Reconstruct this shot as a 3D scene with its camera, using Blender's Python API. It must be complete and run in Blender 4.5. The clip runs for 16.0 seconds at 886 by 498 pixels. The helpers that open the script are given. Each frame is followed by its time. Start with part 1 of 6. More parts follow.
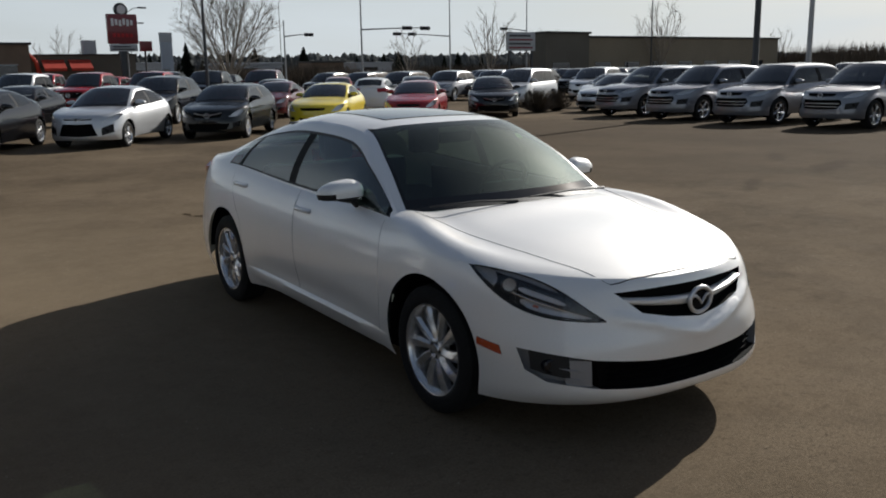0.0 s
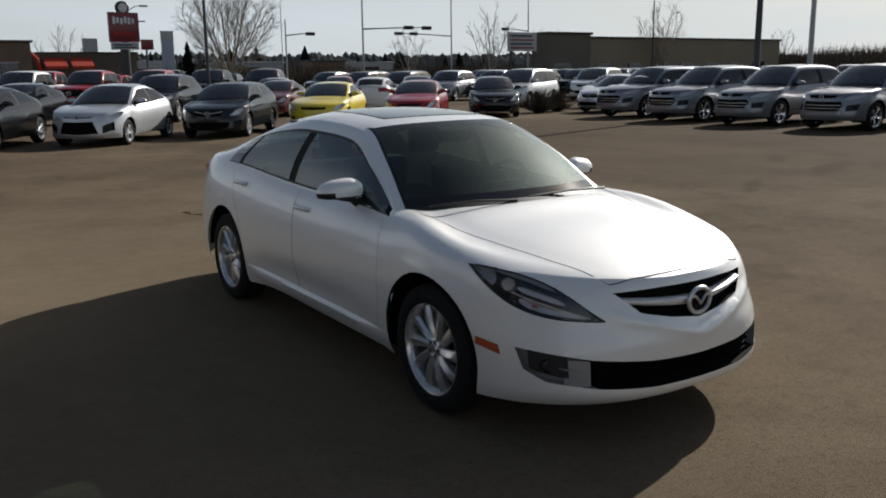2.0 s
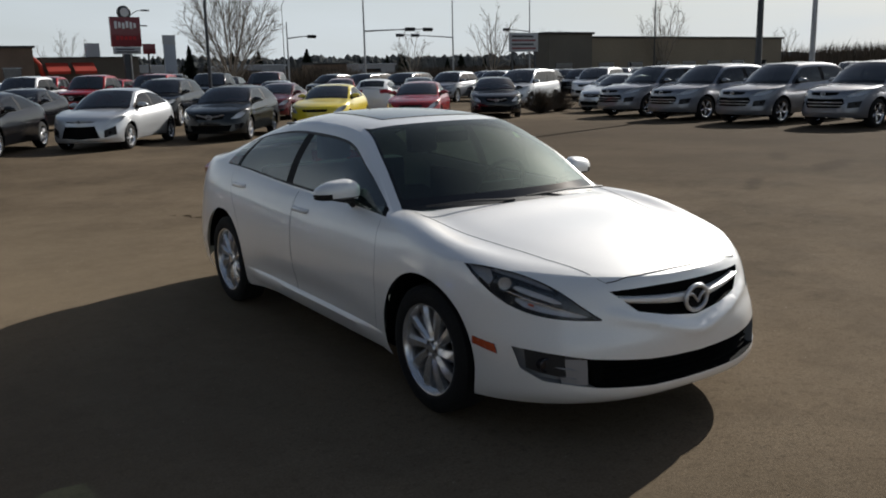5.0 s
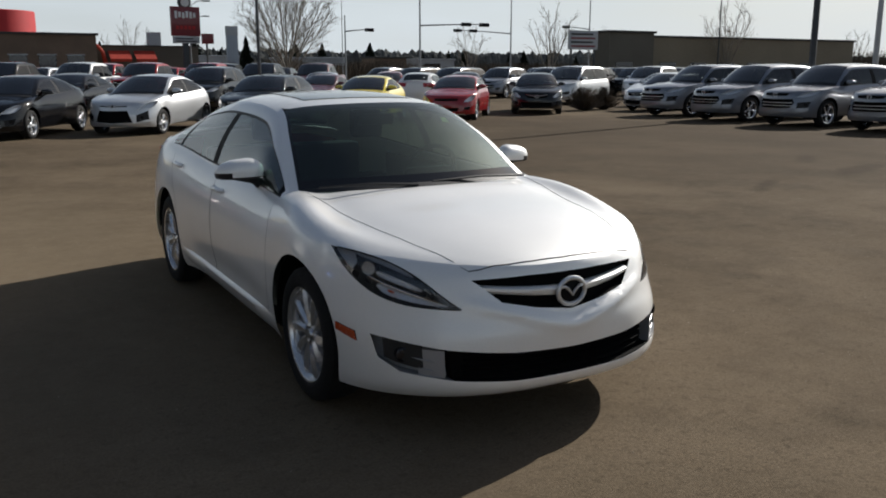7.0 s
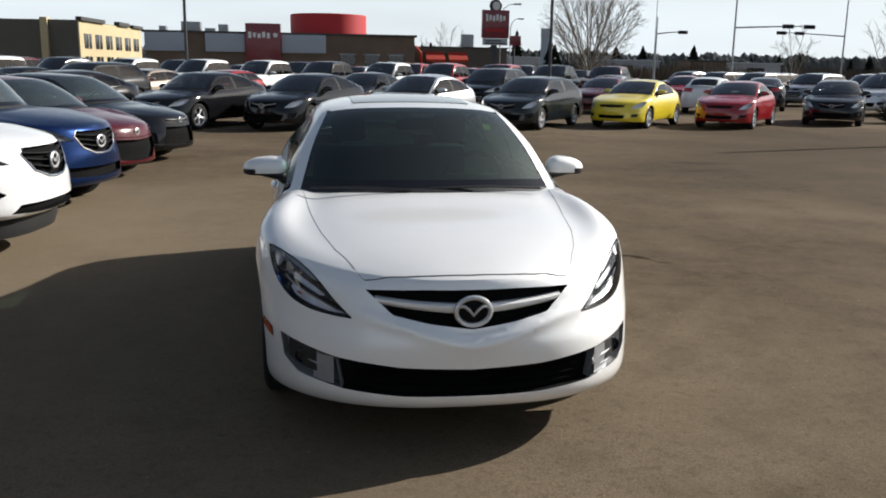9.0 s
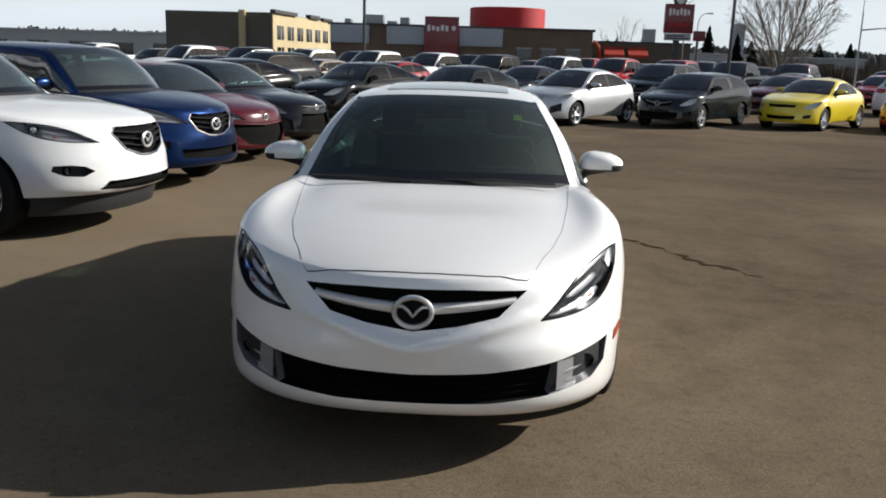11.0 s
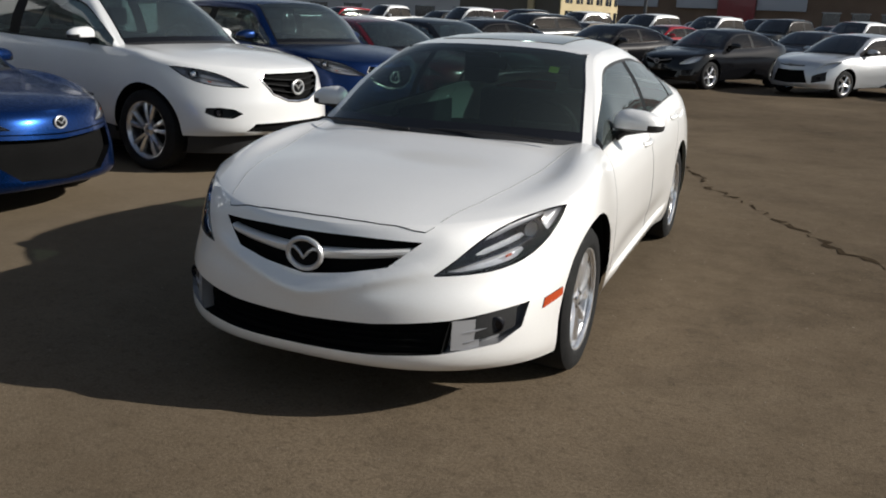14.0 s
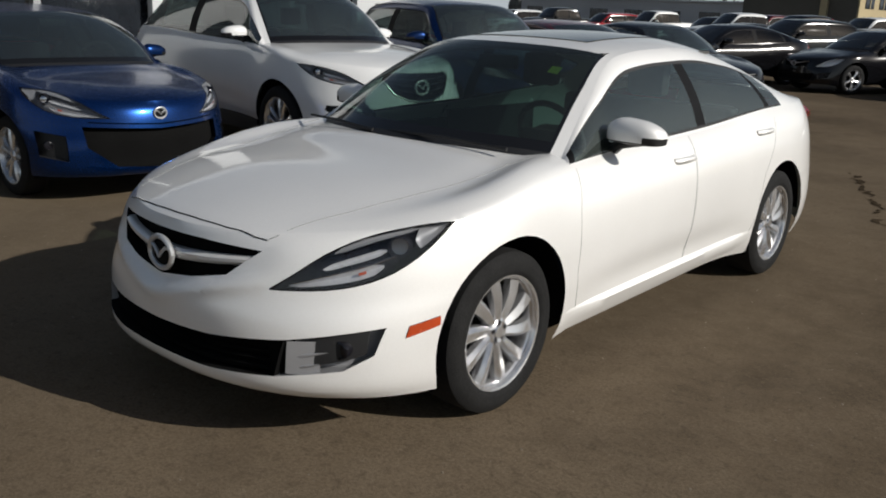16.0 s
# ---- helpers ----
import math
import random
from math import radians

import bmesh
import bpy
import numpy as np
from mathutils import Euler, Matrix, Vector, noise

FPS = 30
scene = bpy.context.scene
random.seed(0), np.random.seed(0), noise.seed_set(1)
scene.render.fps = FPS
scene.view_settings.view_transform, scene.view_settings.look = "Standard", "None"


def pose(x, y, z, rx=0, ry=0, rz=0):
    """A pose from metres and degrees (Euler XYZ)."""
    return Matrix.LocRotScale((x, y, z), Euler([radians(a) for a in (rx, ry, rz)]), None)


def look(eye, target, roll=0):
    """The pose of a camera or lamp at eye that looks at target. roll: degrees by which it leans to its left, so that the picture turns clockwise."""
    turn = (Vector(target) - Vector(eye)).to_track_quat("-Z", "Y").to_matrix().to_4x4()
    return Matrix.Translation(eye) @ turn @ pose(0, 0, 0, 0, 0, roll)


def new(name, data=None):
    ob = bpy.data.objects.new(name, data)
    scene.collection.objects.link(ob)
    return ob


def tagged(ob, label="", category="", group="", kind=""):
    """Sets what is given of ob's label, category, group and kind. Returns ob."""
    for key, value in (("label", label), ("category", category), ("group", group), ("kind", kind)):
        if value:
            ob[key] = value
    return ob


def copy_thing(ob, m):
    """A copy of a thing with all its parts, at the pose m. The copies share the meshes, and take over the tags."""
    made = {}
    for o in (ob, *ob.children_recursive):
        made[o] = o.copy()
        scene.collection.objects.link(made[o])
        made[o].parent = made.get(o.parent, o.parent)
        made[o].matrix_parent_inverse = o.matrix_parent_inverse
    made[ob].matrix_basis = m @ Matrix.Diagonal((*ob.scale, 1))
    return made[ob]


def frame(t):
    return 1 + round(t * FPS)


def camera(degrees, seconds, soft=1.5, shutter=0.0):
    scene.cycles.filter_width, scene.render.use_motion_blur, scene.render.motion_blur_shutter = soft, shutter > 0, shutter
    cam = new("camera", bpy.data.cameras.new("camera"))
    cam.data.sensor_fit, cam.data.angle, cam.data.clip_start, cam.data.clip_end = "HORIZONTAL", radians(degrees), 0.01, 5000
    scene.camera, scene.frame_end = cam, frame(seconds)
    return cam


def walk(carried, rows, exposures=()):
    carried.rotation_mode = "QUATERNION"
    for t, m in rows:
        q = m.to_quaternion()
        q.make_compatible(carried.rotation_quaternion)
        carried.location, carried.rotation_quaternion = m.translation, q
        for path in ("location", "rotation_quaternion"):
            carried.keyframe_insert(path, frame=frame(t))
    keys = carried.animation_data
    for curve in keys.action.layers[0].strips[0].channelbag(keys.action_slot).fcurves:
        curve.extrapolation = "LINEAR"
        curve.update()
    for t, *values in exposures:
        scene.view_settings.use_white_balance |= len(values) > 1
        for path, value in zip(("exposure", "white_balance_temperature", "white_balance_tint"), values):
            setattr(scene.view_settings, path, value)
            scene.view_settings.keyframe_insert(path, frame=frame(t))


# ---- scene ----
cam = camera(54.5, 16.0, soft=1.9)
PATH = [
    (0, (-3.193, -4.878, 1.726), (-2.088, -3.261, 1.318), -1.00),
    (0.5, (-3.185, -4.875, 1.724), (-2.082, -3.257, 1.317), -1.10),
    (1, (-3.183, -4.876, 1.723), (-2.084, -3.254, 1.317), -1.20),
    (1.5, (-3.181, -4.875, 1.73), (-2.087, -3.252, 1.316), -1.20),
    (2, (-3.185, -4.877, 1.721), (-2.081, -3.26, 1.313), -0.70),
    (2.5, (-3.179, -4.878, 1.721), (-2.076, -3.262, 1.305), -0.80),
    (3, (-3.183, -4.884, 1.722), (-2.073, -3.271, 1.314), -1.00),
    (3.5, (-3.182, -4.882, 1.721), (-2.071, -3.271, 1.307), -1.10),
    (6, (-3.065, -4.956, 1.692), (-2.008, -3.306, 1.29), -1.55),
    (6.5, (-2.746, -5.149, 1.661), (-1.804, -3.451, 1.182), 0.5),
    (7, (-2.338, -5.241, 1.614), (-1.357, -3.547, 1.203), 0.0),
    (7.5, (-1.939, -5.451, 1.62), (-1.168, -3.645, 1.243), 0.5),
    (8, (-1.51, -5.593, 1.671), (-0.86, -3.739, 1.295), 0.4),
    (8.5, (-1.105, -5.619, 1.656), (-0.467, -3.761, 1.281), 1.1),
    (9, (-0.689, -5.752, 1.651), (-0.375, -3.82, 1.239), 0.9),
    (9.5, (-0.362, -5.635, 1.622), (-0.071, -3.705, 1.183), 4.3),
    (10, (-0.045, -5.662, 1.633), (0.008, -3.701, 1.24), 2.2),
    (12.5, (0.756, -5.316, 1.596), (0.507, -3.405, 1.061), 1.3),
    (13, (1.132, -5.315, 1.624), (0.625, -3.457, 1.083), 0.8),
    (13.5, (1.405, -5.169, 1.577), (0.878, -3.304, 1.082), 2.9),
    (14, (1.706, -5.106, 1.573), (0.979, -3.32, 1.043), 2.3),
    (14.5, (1.98, -4.993, 1.583), (1.104, -3.283, 1.027), 3.0),
    (15, (2.21, -4.753, 1.562), (1.295, -3.063, 1.008), 3.4),
    (15.5, (2.483, -4.414, 1.547), (1.428, -2.808, 0.992), 3.6),
    (16, (2.777, -3.969, 1.559), (1.521, -2.509, 1.02), 2.3),
]
EXPOSURES = [(0, 0.13), (5.8, 0.13), (6.5, 0.22), (7, 0.22), (8, 0.44), (8.5, 0.53), (9, 0.6), (10, 0.52), (12.5, 0.29), (13.5, 0.08), (14, 0.09), (14.5, 0.06), (15, -0.06), (15.5, -0.16), (16, -0.26)]
walk(cam, [(t, look(eye, target, roll)) for t, eye, target, roll in PATH], EXPOSURES)

from mathutils import Quaternion
from mathutils.bvhtree import BVHTree

# ---- light ----
SUN = Vector((1.78, 0.53, 1.0)).normalized()
world = bpy.data.worlds.new("sky")
scene.world = world
world.use_nodes = True
wn = world.node_tree
sky = wn.nodes.new("ShaderNodeTexSky")
sky.sky_type = "NISHITA"
sky.sun_disc = False
sky.sun_elevation = math.asin(SUN.z)
sky.sun_rotation = math.atan2(SUN.x, SUN.y)
sky.air_density, sky.dust_density, sky.ozone_density = 1.0, 1.5, 1.5
back = wn.nodes["Background"]
# bright haze and thin cloud low over the horizon, thinning out upwards
tc = wn.nodes.new("ShaderNodeTexCoord")
cl = wn.nodes.new("ShaderNodeTexNoise")
cl.inputs["Scale"].default_value, cl.inputs["Detail"].default_value = 2.2, 6.0
sc = wn.nodes.new("ShaderNodeMapping")
sc.inputs["Scale"].default_value = (1.0, 1.0, 5.0)
sep = wn.nodes.new("ShaderNodeSeparateXYZ")
wn.links.new(tc.outputs["Generated"], sc.inputs["Vector"])
wn.links.new(tc.outputs["Generated"], sep.inputs["Vector"])
wn.links.new(sc.outputs["Vector"], cl.inputs["Vector"])
lift = wn.nodes.new("ShaderNodeMapRange")
lift.interpolation_type = "SMOOTHSTEP"
lift.inputs["From Min"].default_value, lift.inputs["From Max"].default_value = 0.0, 0.45
lift.inputs["To Min"].default_value, lift.inputs["To Max"].default_value = 1.0, 0.06
wn.links.new(sep.outputs["Z"], lift.inputs["Value"])
rp = wn.nodes.new("ShaderNodeMapRange")
rp.inputs["From Min"].default_value, rp.inputs["From Max"].default_value = 0.3, 0.65
rp.inputs["To Min"].default_value, rp.inputs["To Max"].default_value = 0.72, 1.0
wn.links.new(cl.outputs["Fac"], rp.inputs["Value"])
veil = wn.nodes.new("ShaderNodeMath")
veil.operation = "MULTIPLY"
wn.links.new(lift.outputs["Result"], veil.inputs[0])
wn.links.new(rp.outputs["Result"], veil.inputs[1])
mx = wn.nodes.new("ShaderNodeMix")
mx.data_type = "RGBA"
mx.inputs["B"].default_value = (10.7, 11.8, 12.6, 1)
wn.links.new(veil.outputs[0], mx.inputs["Factor"])
wn.links.new(sky.outputs["Color"], mx.inputs["A"])
wn.links.new(mx.outputs["Result"], back.inputs["Color"])
back.inputs["Strength"].default_value = 0.055
sun_data = bpy.data.lights.new("sun", "SUN")
sun_data.energy, sun_data.angle, sun_data.color = 5.0, radians(0.6), (1.0, 0.965, 0.905)
sun = new("sun", sun_data)
sun.matrix_world = look(SUN * 60, (0, 0, 0))


# ---- materials ----
def mat(name, color, rough=0.5, metal=0.0, coat=0.0, var=0.12, scale=3.0, fine=60.0, bump=0.0, spec=0.5, tint=None):
    """A surface with variation at two scales round its base colour."""
    m = bpy.data.materials.new(name)
    m.use_nodes = True
    nt = m.node_tree
    p = nt.nodes["Principled BSDF"]
    p.inputs["Metallic"].default_value = metal
    p.inputs["Coat Weight"].default_value = coat
    p.inputs["Coat Roughness"].default_value = 0.07
    p.inputs["Specular IOR Level"].default_value = spec
    co = nt.nodes.new("ShaderNodeTexCoord")
    big, small = nt.nodes.new("ShaderNodeTexNoise"), nt.nodes.new("ShaderNodeTexNoise")
    big.inputs["Scale"].default_value, small.inputs["Scale"].default_value = scale, fine
    big.inputs["Detail"].default_value, small.inputs["Detail"].default_value = 5, 4
    add = nt.nodes.new("ShaderNodeMath")
    add.operation = "MULTIPLY_ADD"
    add.inputs[1].default_value = 0.35
    for n in (big, small):
        nt.links.new(co.outputs["Object"], n.inputs["Vector"])
    nt.links.new(small.outputs["Fac"], add.inputs[0])
    nt.links.new(big.outputs["Fac"], add.inputs[2])
    ramp = nt.nodes.new("ShaderNodeMapRange")
    ramp.inputs["From Min"].default_value, ramp.inputs["From Max"].default_value = 0.4, 0.95
    nt.links.new(add.outputs[0], ramp.inputs["Value"])
    mix = nt.nodes.new("ShaderNodeMix")
    mix.data_type = "RGBA"
    other = tint or tuple(c * (1 - 2 * var) for c in color)
    mix.inputs["A"].default_value = (*other, 1)
    mix.inputs["B"].default_value = (*color, 1)
    nt.links.new(ramp.outputs["Result"], mix.inputs["Factor"])
    nt.links.new(mix.outputs["Result"], p.inputs["Base Color"])
    rr = nt.nodes.new("ShaderNodeMapRange")
    rr.inputs["To Min"].default_value, rr.inputs["To Max"].default_value = min(1, rough * 1.25), rough * 0.8
    nt.links.new(small.outputs["Fac"], rr.inputs["Value"])
    nt.links.new(rr.outputs["Result"], p.inputs["Roughness"])
    if bump:
        b = nt.nodes.new("ShaderNodeBump")
        b.inputs["Strength"].default_value, b.inputs["Distance"].default_value = bump, 0.01
        nt.links.new(small.outputs["Fac"], b.inputs["Height"])
        nt.links.new(b.outputs["Normal"], p.inputs["Normal"])
    return m


def glass_mat(name, tint, gloss=0.1, dust=0.0):
    m = bpy.data.materials.new(name)
    m.use_nodes = True
    nt = m.node_tree
    nt.nodes.remove(nt.nodes["Principled BSDF"])
    tr, gl, mixs, lw = (nt.nodes.new("ShaderNode" + k) for k in ("BsdfTransparent", "BsdfGlossy", "MixShader", "LayerWeight"))
    lw.inputs["Blend"].default_value = 0.5
    tr.inputs["Color"].default_value = (*tint, 1)
    gl.inputs["Roughness"].default_value = 0.02
    pw, up = nt.nodes.new("ShaderNodeMath"), nt.nodes.new("ShaderNodeMath")
    pw.operation, up.operation = "POWER", "MULTIPLY_ADD"
    pw.inputs[1].default_value = 5.0
    up.inputs[1].default_value, up.inputs[2].default_value = 0.9, 0.04 + gloss
    nt.links.new(lw.outputs["Facing"], pw.inputs[0])
    nt.links.new(pw.outputs[0], up.inputs[0])
    nt.links.new(up.outputs[0], mixs.inputs["Fac"])
    nt.links.new(tr.outputs[0], mixs.inputs[1])
    nt.links.new(gl.outputs[0], mixs.inputs[2])
    out = mixs.outputs[0]
    if dust:
        veil, mix2 = nt.nodes.new("ShaderNodeBsdfGlossy"), nt.nodes.new("ShaderNodeMixShader")
        veil.inputs["Roughness"].default_value = 0.55
        veil.inputs["Color"].default_value = (0.86, 1.0, 0.95, 1)
        mix2.inputs["Fac"].default_value = dust
        nt.links.new(out, mix2.inputs[1])
        nt.links.new(veil.outputs[0], mix2.inputs[2])
        out = mix2.outputs[0]
    nt.links.new(out, nt.nodes["Material Output"].inputs["Surface"])
    return m


def paint(name, color, metal=0.0, rough=0.32, coat=1.0):
    return mat(name, color, rough, metal, coat, var=0.05, scale=1.3, fine=140)


PEARL = paint("pearl_white_paint", (0.90, 0.89, 0.87), metal=0.4, rough=0.54)
SILVER = paint("silver_paint", (0.60, 0.61, 0.62), metal=0.6, rough=0.36)
GUNMETAL = paint("gunmetal_paint", (0.20, 0.21, 0.235), metal=0.6, rough=0.38)
BLACK = paint("black_paint", (0.005, 0.005, 0.006), coat=0.0, rough=0.13)
CHARCOAL = paint("charcoal_paint", (0.011, 0.013, 0.014), coat=0.0, rough=0.14)
BLUE = paint("blue_paint", (0.002, 0.030, 0.14), metal=0.85, rough=0.26, coat=0.35)
NAVY = paint("deep_blue_paint", (0.002, 0.022, 0.10), metal=0.8, rough=0.28, coat=0.35)
RED = paint("red_paint", (0.28, 0.007, 0.011), coat=0.5, rough=0.2)
GARNET = paint("garnet_paint", (0.075, 0.004, 0.008), coat=0.3, rough=0.2)
MAROON = paint("maroon_paint", (0.085, 0.005, 0.008), coat=0.4, rough=0.2)
YELLOW = paint("yellow_paint", (0.78, 0.60, 0.02))
WHITE = paint("white_paint", (0.78, 0.78, 0.77))
TAN = paint("tan_paint", (0.32, 0.26, 0.19), metal=0.3)
CHROME = mat("chrome", (0.82, 0.82, 0.83), 0.08, 1.0, var=0.03)
ALLOY = mat("alloy", (0.72, 0.72, 0.73), 0.24, 0.8, var=0.05)
SATIN = mat("satin_silver", (0.66, 0.66, 0.66), 0.3, 0.6, var=0.04)
RUBBER = mat("rubber", (0.016, 0.016, 0.016), 0.8, var=0.2, fine=40, bump=0.2, spec=0.2)
PLASTIC = mat("black_plastic", (0.012, 0.012, 0.013), 0.55, var=0.2, bump=0.1)
GLOSSBLACK = mat("gloss_black", (0.008, 0.008, 0.009), 0.1, var=0.1)
DARK = mat("dark_recess", (0.006, 0.006, 0.006), 0.95, var=0.2, spec=0.08)
GREYSATIN = mat("grey_satin", (0.30, 0.30, 0.31), 0.4, 0.3, var=0.06)
LAMPDARK = mat("lamp_housing", (0.022, 0.021, 0.027), 0.2, 0.3, var=0.3, fine=25)
FOGSILVER = mat("fog_bezel_silver", (0.34, 0.34, 0.35), 0.38, 0.35, var=0.06)
GAPGREY = mat("panel_gap_grey", (0.24, 0.24, 0.24), 0.8, var=0.1)
CABIN = mat("cabin_cloth", (0.04, 0.041, 0.042), 0.85, var=0.25, bump=0.1)
TRIM = mat("beige_trim", (0.07, 0.07, 0.068), 0.7, var=0.1)
AMBER = mat("amber_plastic", (0.55, 0.075, 0.02), 0.25, coat=0.5, var=0.2, fine=30)
LAMPBRIGHT = mat("bright_reflector", (0.90, 0.90, 0.92), 0.22, 0.5, var=0.2, fine=45, bump=0.5)
PILLARBLACK = mat("pillar_black", (0.006, 0.006, 0.007), 0.6, var=0.2, spec=0.12)
TAILRED = mat("tail_red", (0.45, 0.01, 0.01), 0.15, coat=0.8, var=0.2, fine=30)
STICKER = mat("sticker", (0.75, 0.85, 0.08), 0.6, var=0.05)
GLASS = glass_mat("car_glass", (0.66, 0.77, 0.73), 0.12, 0.03)
SCREEN = glass_mat("screen_glass", (0.17, 0.265, 0.24), 0.0, 0.034)
FARSCREEN = glass_mat("far_screen_glass", (0.14, 0.15, 0.15), 0.13)
NEARSCREEN = glass_mat("near_screen_glass", (0.24, 0.33, 0.32), 0.14, 0.05)
PRIVACY = glass_mat("privacy_glass", (0.10, 0.11, 0.11), 0.02)
CLEAR = glass_mat("clear_lens", (0.92, 0.93, 0.94), 0.02)
SUNGLASS = mat("sunroof_glass", (0.010, 0.011, 0.012), 0.06, var=0.1, coat=0.5)


# ---- mesh helpers ----
def curve(keys):
    """A smooth line through (place, value) keys."""
    keys = sorted(keys)
    keys = [k for i, k in enumerate(keys) if i == 0 or k[0] - keys[i - 1][0] > 1e-3]
    xs, ys = [k[0] for k in keys], [k[1] for k in keys]
    n = len(xs)
    d = [(ys[i + 1] - ys[i]) / (xs[i + 1] - xs[i]) for i in range(n - 1)]
    m = [d[0]] + [0 if d[i - 1] * d[i] <= 0 else 2 * d[i - 1] * d[i] / (d[i - 1] + d[i]) for i in range(1, n - 1)] + [d[-1]]

    def at(x):
        if x <= xs[0]:
            return ys[0]
        if x >= xs[-1]:
            return ys[-1]
        i = max(j for j in range(n - 1) if xs[j] <= x)
        h = xs[i + 1] - xs[i]
        s = (x - xs[i]) / h
        return (ys[i] * (1 + 2 * s) * (1 - s) ** 2 + m[i] * h * s * (1 - s) ** 2
                + ys[i + 1] * s * s * (3 - 2 * s) + m[i + 1] * h * s * s * (s - 1))
    return at


def part(name, bm, material, parent=None, label="", sharp=38, smooth=True):
    me = bpy.data.meshes.new(name)
    bm.to_mesh(me)
    bm.free()
    for m in material if isinstance(material, (list, tuple)) else (material,):
        me.materials.append(m)
    if smooth:
        me.shade_smooth()
        me.set_sharp_from_angle(angle=radians(sharp))
    ob = new(name, me)
    ob.parent = parent
    if label:
        ob["label"] = label
    return ob


def clone(ob, parent, m, label=""):
    """Another part on the same mesh."""
    o = new(ob.name.split(".")[0], ob.data)
    o.parent = parent
    o.matrix_basis = m
    if label or ob.get("label"):
        o["label"] = label or ob["label"]
    return o


def thing(name, label, category, m=Matrix(), group="", kind=""):
    ob = new(name)
    ob.matrix_basis = m
    return tagged(ob, label, category, group, kind)


def grid(bm, rows, close=False):
    vs = [[bm.verts.new(p) for p in row] for row in rows]
    for a, b in zip(vs, vs[1:]):
        for i in range(len(a) - 1):
            q = []
            for v in (a[i], a[i + 1], b[i + 1], b[i]):
                if not any((v.co - w.co).length < 1e-6 for w in q):
                    q.append(v)
            if len(q) > 2:
                bm.faces.new(q)
    return vs


def box(bm, lo, hi, bevel=0.0, seg=2):
    c, s = (Vector(lo) + Vector(hi)) / 2, Vector(hi) - Vector(lo)
    r = bmesh.ops.create_cube(bm, size=1, matrix=Matrix.Translation(c) @ Matrix.Diagonal((*s, 1)))
    if bevel:
        vs = set(r["verts"])
        es = [e for e in bm.edges if e.verts[0] in vs and e.verts[1] in vs]
        bmesh.ops.bevel(bm, geom=es, offset=bevel, segments=seg, profile=0.6, affect="EDGES")
    return r


def boxm(lo, hi, bevel=0.0, seg=2):
    bm = bmesh.new()
    box(bm, lo, hi, bevel, seg)
    return bm


def tube(bm, pts, r0, r1=None, sides=6):
    """A tube along points, tapering from r0 to r1."""
    r1 = r0 if r1 is None else r1
    pts = [Vector(p) for p in pts]
    rings = []
    for i, p in enumerate(pts):
        d = (pts[min(i + 1, len(pts) - 1)] - pts[max(i - 1, 0)]).normalized()
        a = d.orthogonal().normalized() if i == 0 else (a - d * a.dot(d)).normalized()
        b = d.cross(a)
        r = r0 + (r1 - r0) * i / max(1, len(pts) - 1)
        rings.append([bm.verts.new(p + r * (math.cos(k * math.tau / sides) * a + math.sin(k * math.tau / sides) * b)) for k in range(sides)])
    for x, y in zip(rings, rings[1:]):
        for k in range(sides):
            bm.faces.new((x[k], x[(k + 1) % sides], y[(k + 1) % sides], y[k]))
    bm.faces.new(rings[0][::-1])
    bm.faces.new(rings[-1])


def lathe(bm, prof, n, axis="x"):
    """Turns (along, radius) points round the x or z axis."""
    rows = []
    for i in range(n + 1):
        a = math.tau * i / n
        rows.append([(u, r * math.cos(a), r * math.sin(a)) if axis == "x" else (r * math.cos(a), r * math.sin(a), u) for u, r in prof])
    grid(bm, rows)
    bmesh.ops.remove_doubles(bm, verts=bm.verts, dist=1e-5)
    bmesh.ops.recalc_face_normals(bm, faces=bm.faces)


def mirrored(bm, both=True):
    """The half x >= 0 with its mirror image, or the mirror image alone."""
    if both:
        r = bmesh.ops.duplicate(bm, geom=bm.verts[:] + bm.edges[:] + bm.faces[:])["geom"]
        vs = [g for g in r if isinstance(g, bmesh.types.BMVert)]
        fs = [g for g in r if isinstance(g, bmesh.types.BMFace)]
    else:
        vs, fs = bm.verts[:], bm.faces[:]
    for v in vs:
        v.co.x = -v.co.x
    bmesh.ops.reverse_faces(bm, faces=fs)
    if both:
        bmesh.ops.remove_doubles(bm, verts=[v for v in bm.verts if abs(v.co.x) < 1e-4], dist=2e-4)
    return bm


def inside(poly, a, b):
    hit = False
    for (x0, y0), (x1, y1) in zip(poly, poly[1:] + poly[:1]):
        if (y0 > b) != (y1 > b) and a < (x1 - x0) * (b - y0) / (y1 - y0) + x0:
            hit = not hit
    return hit


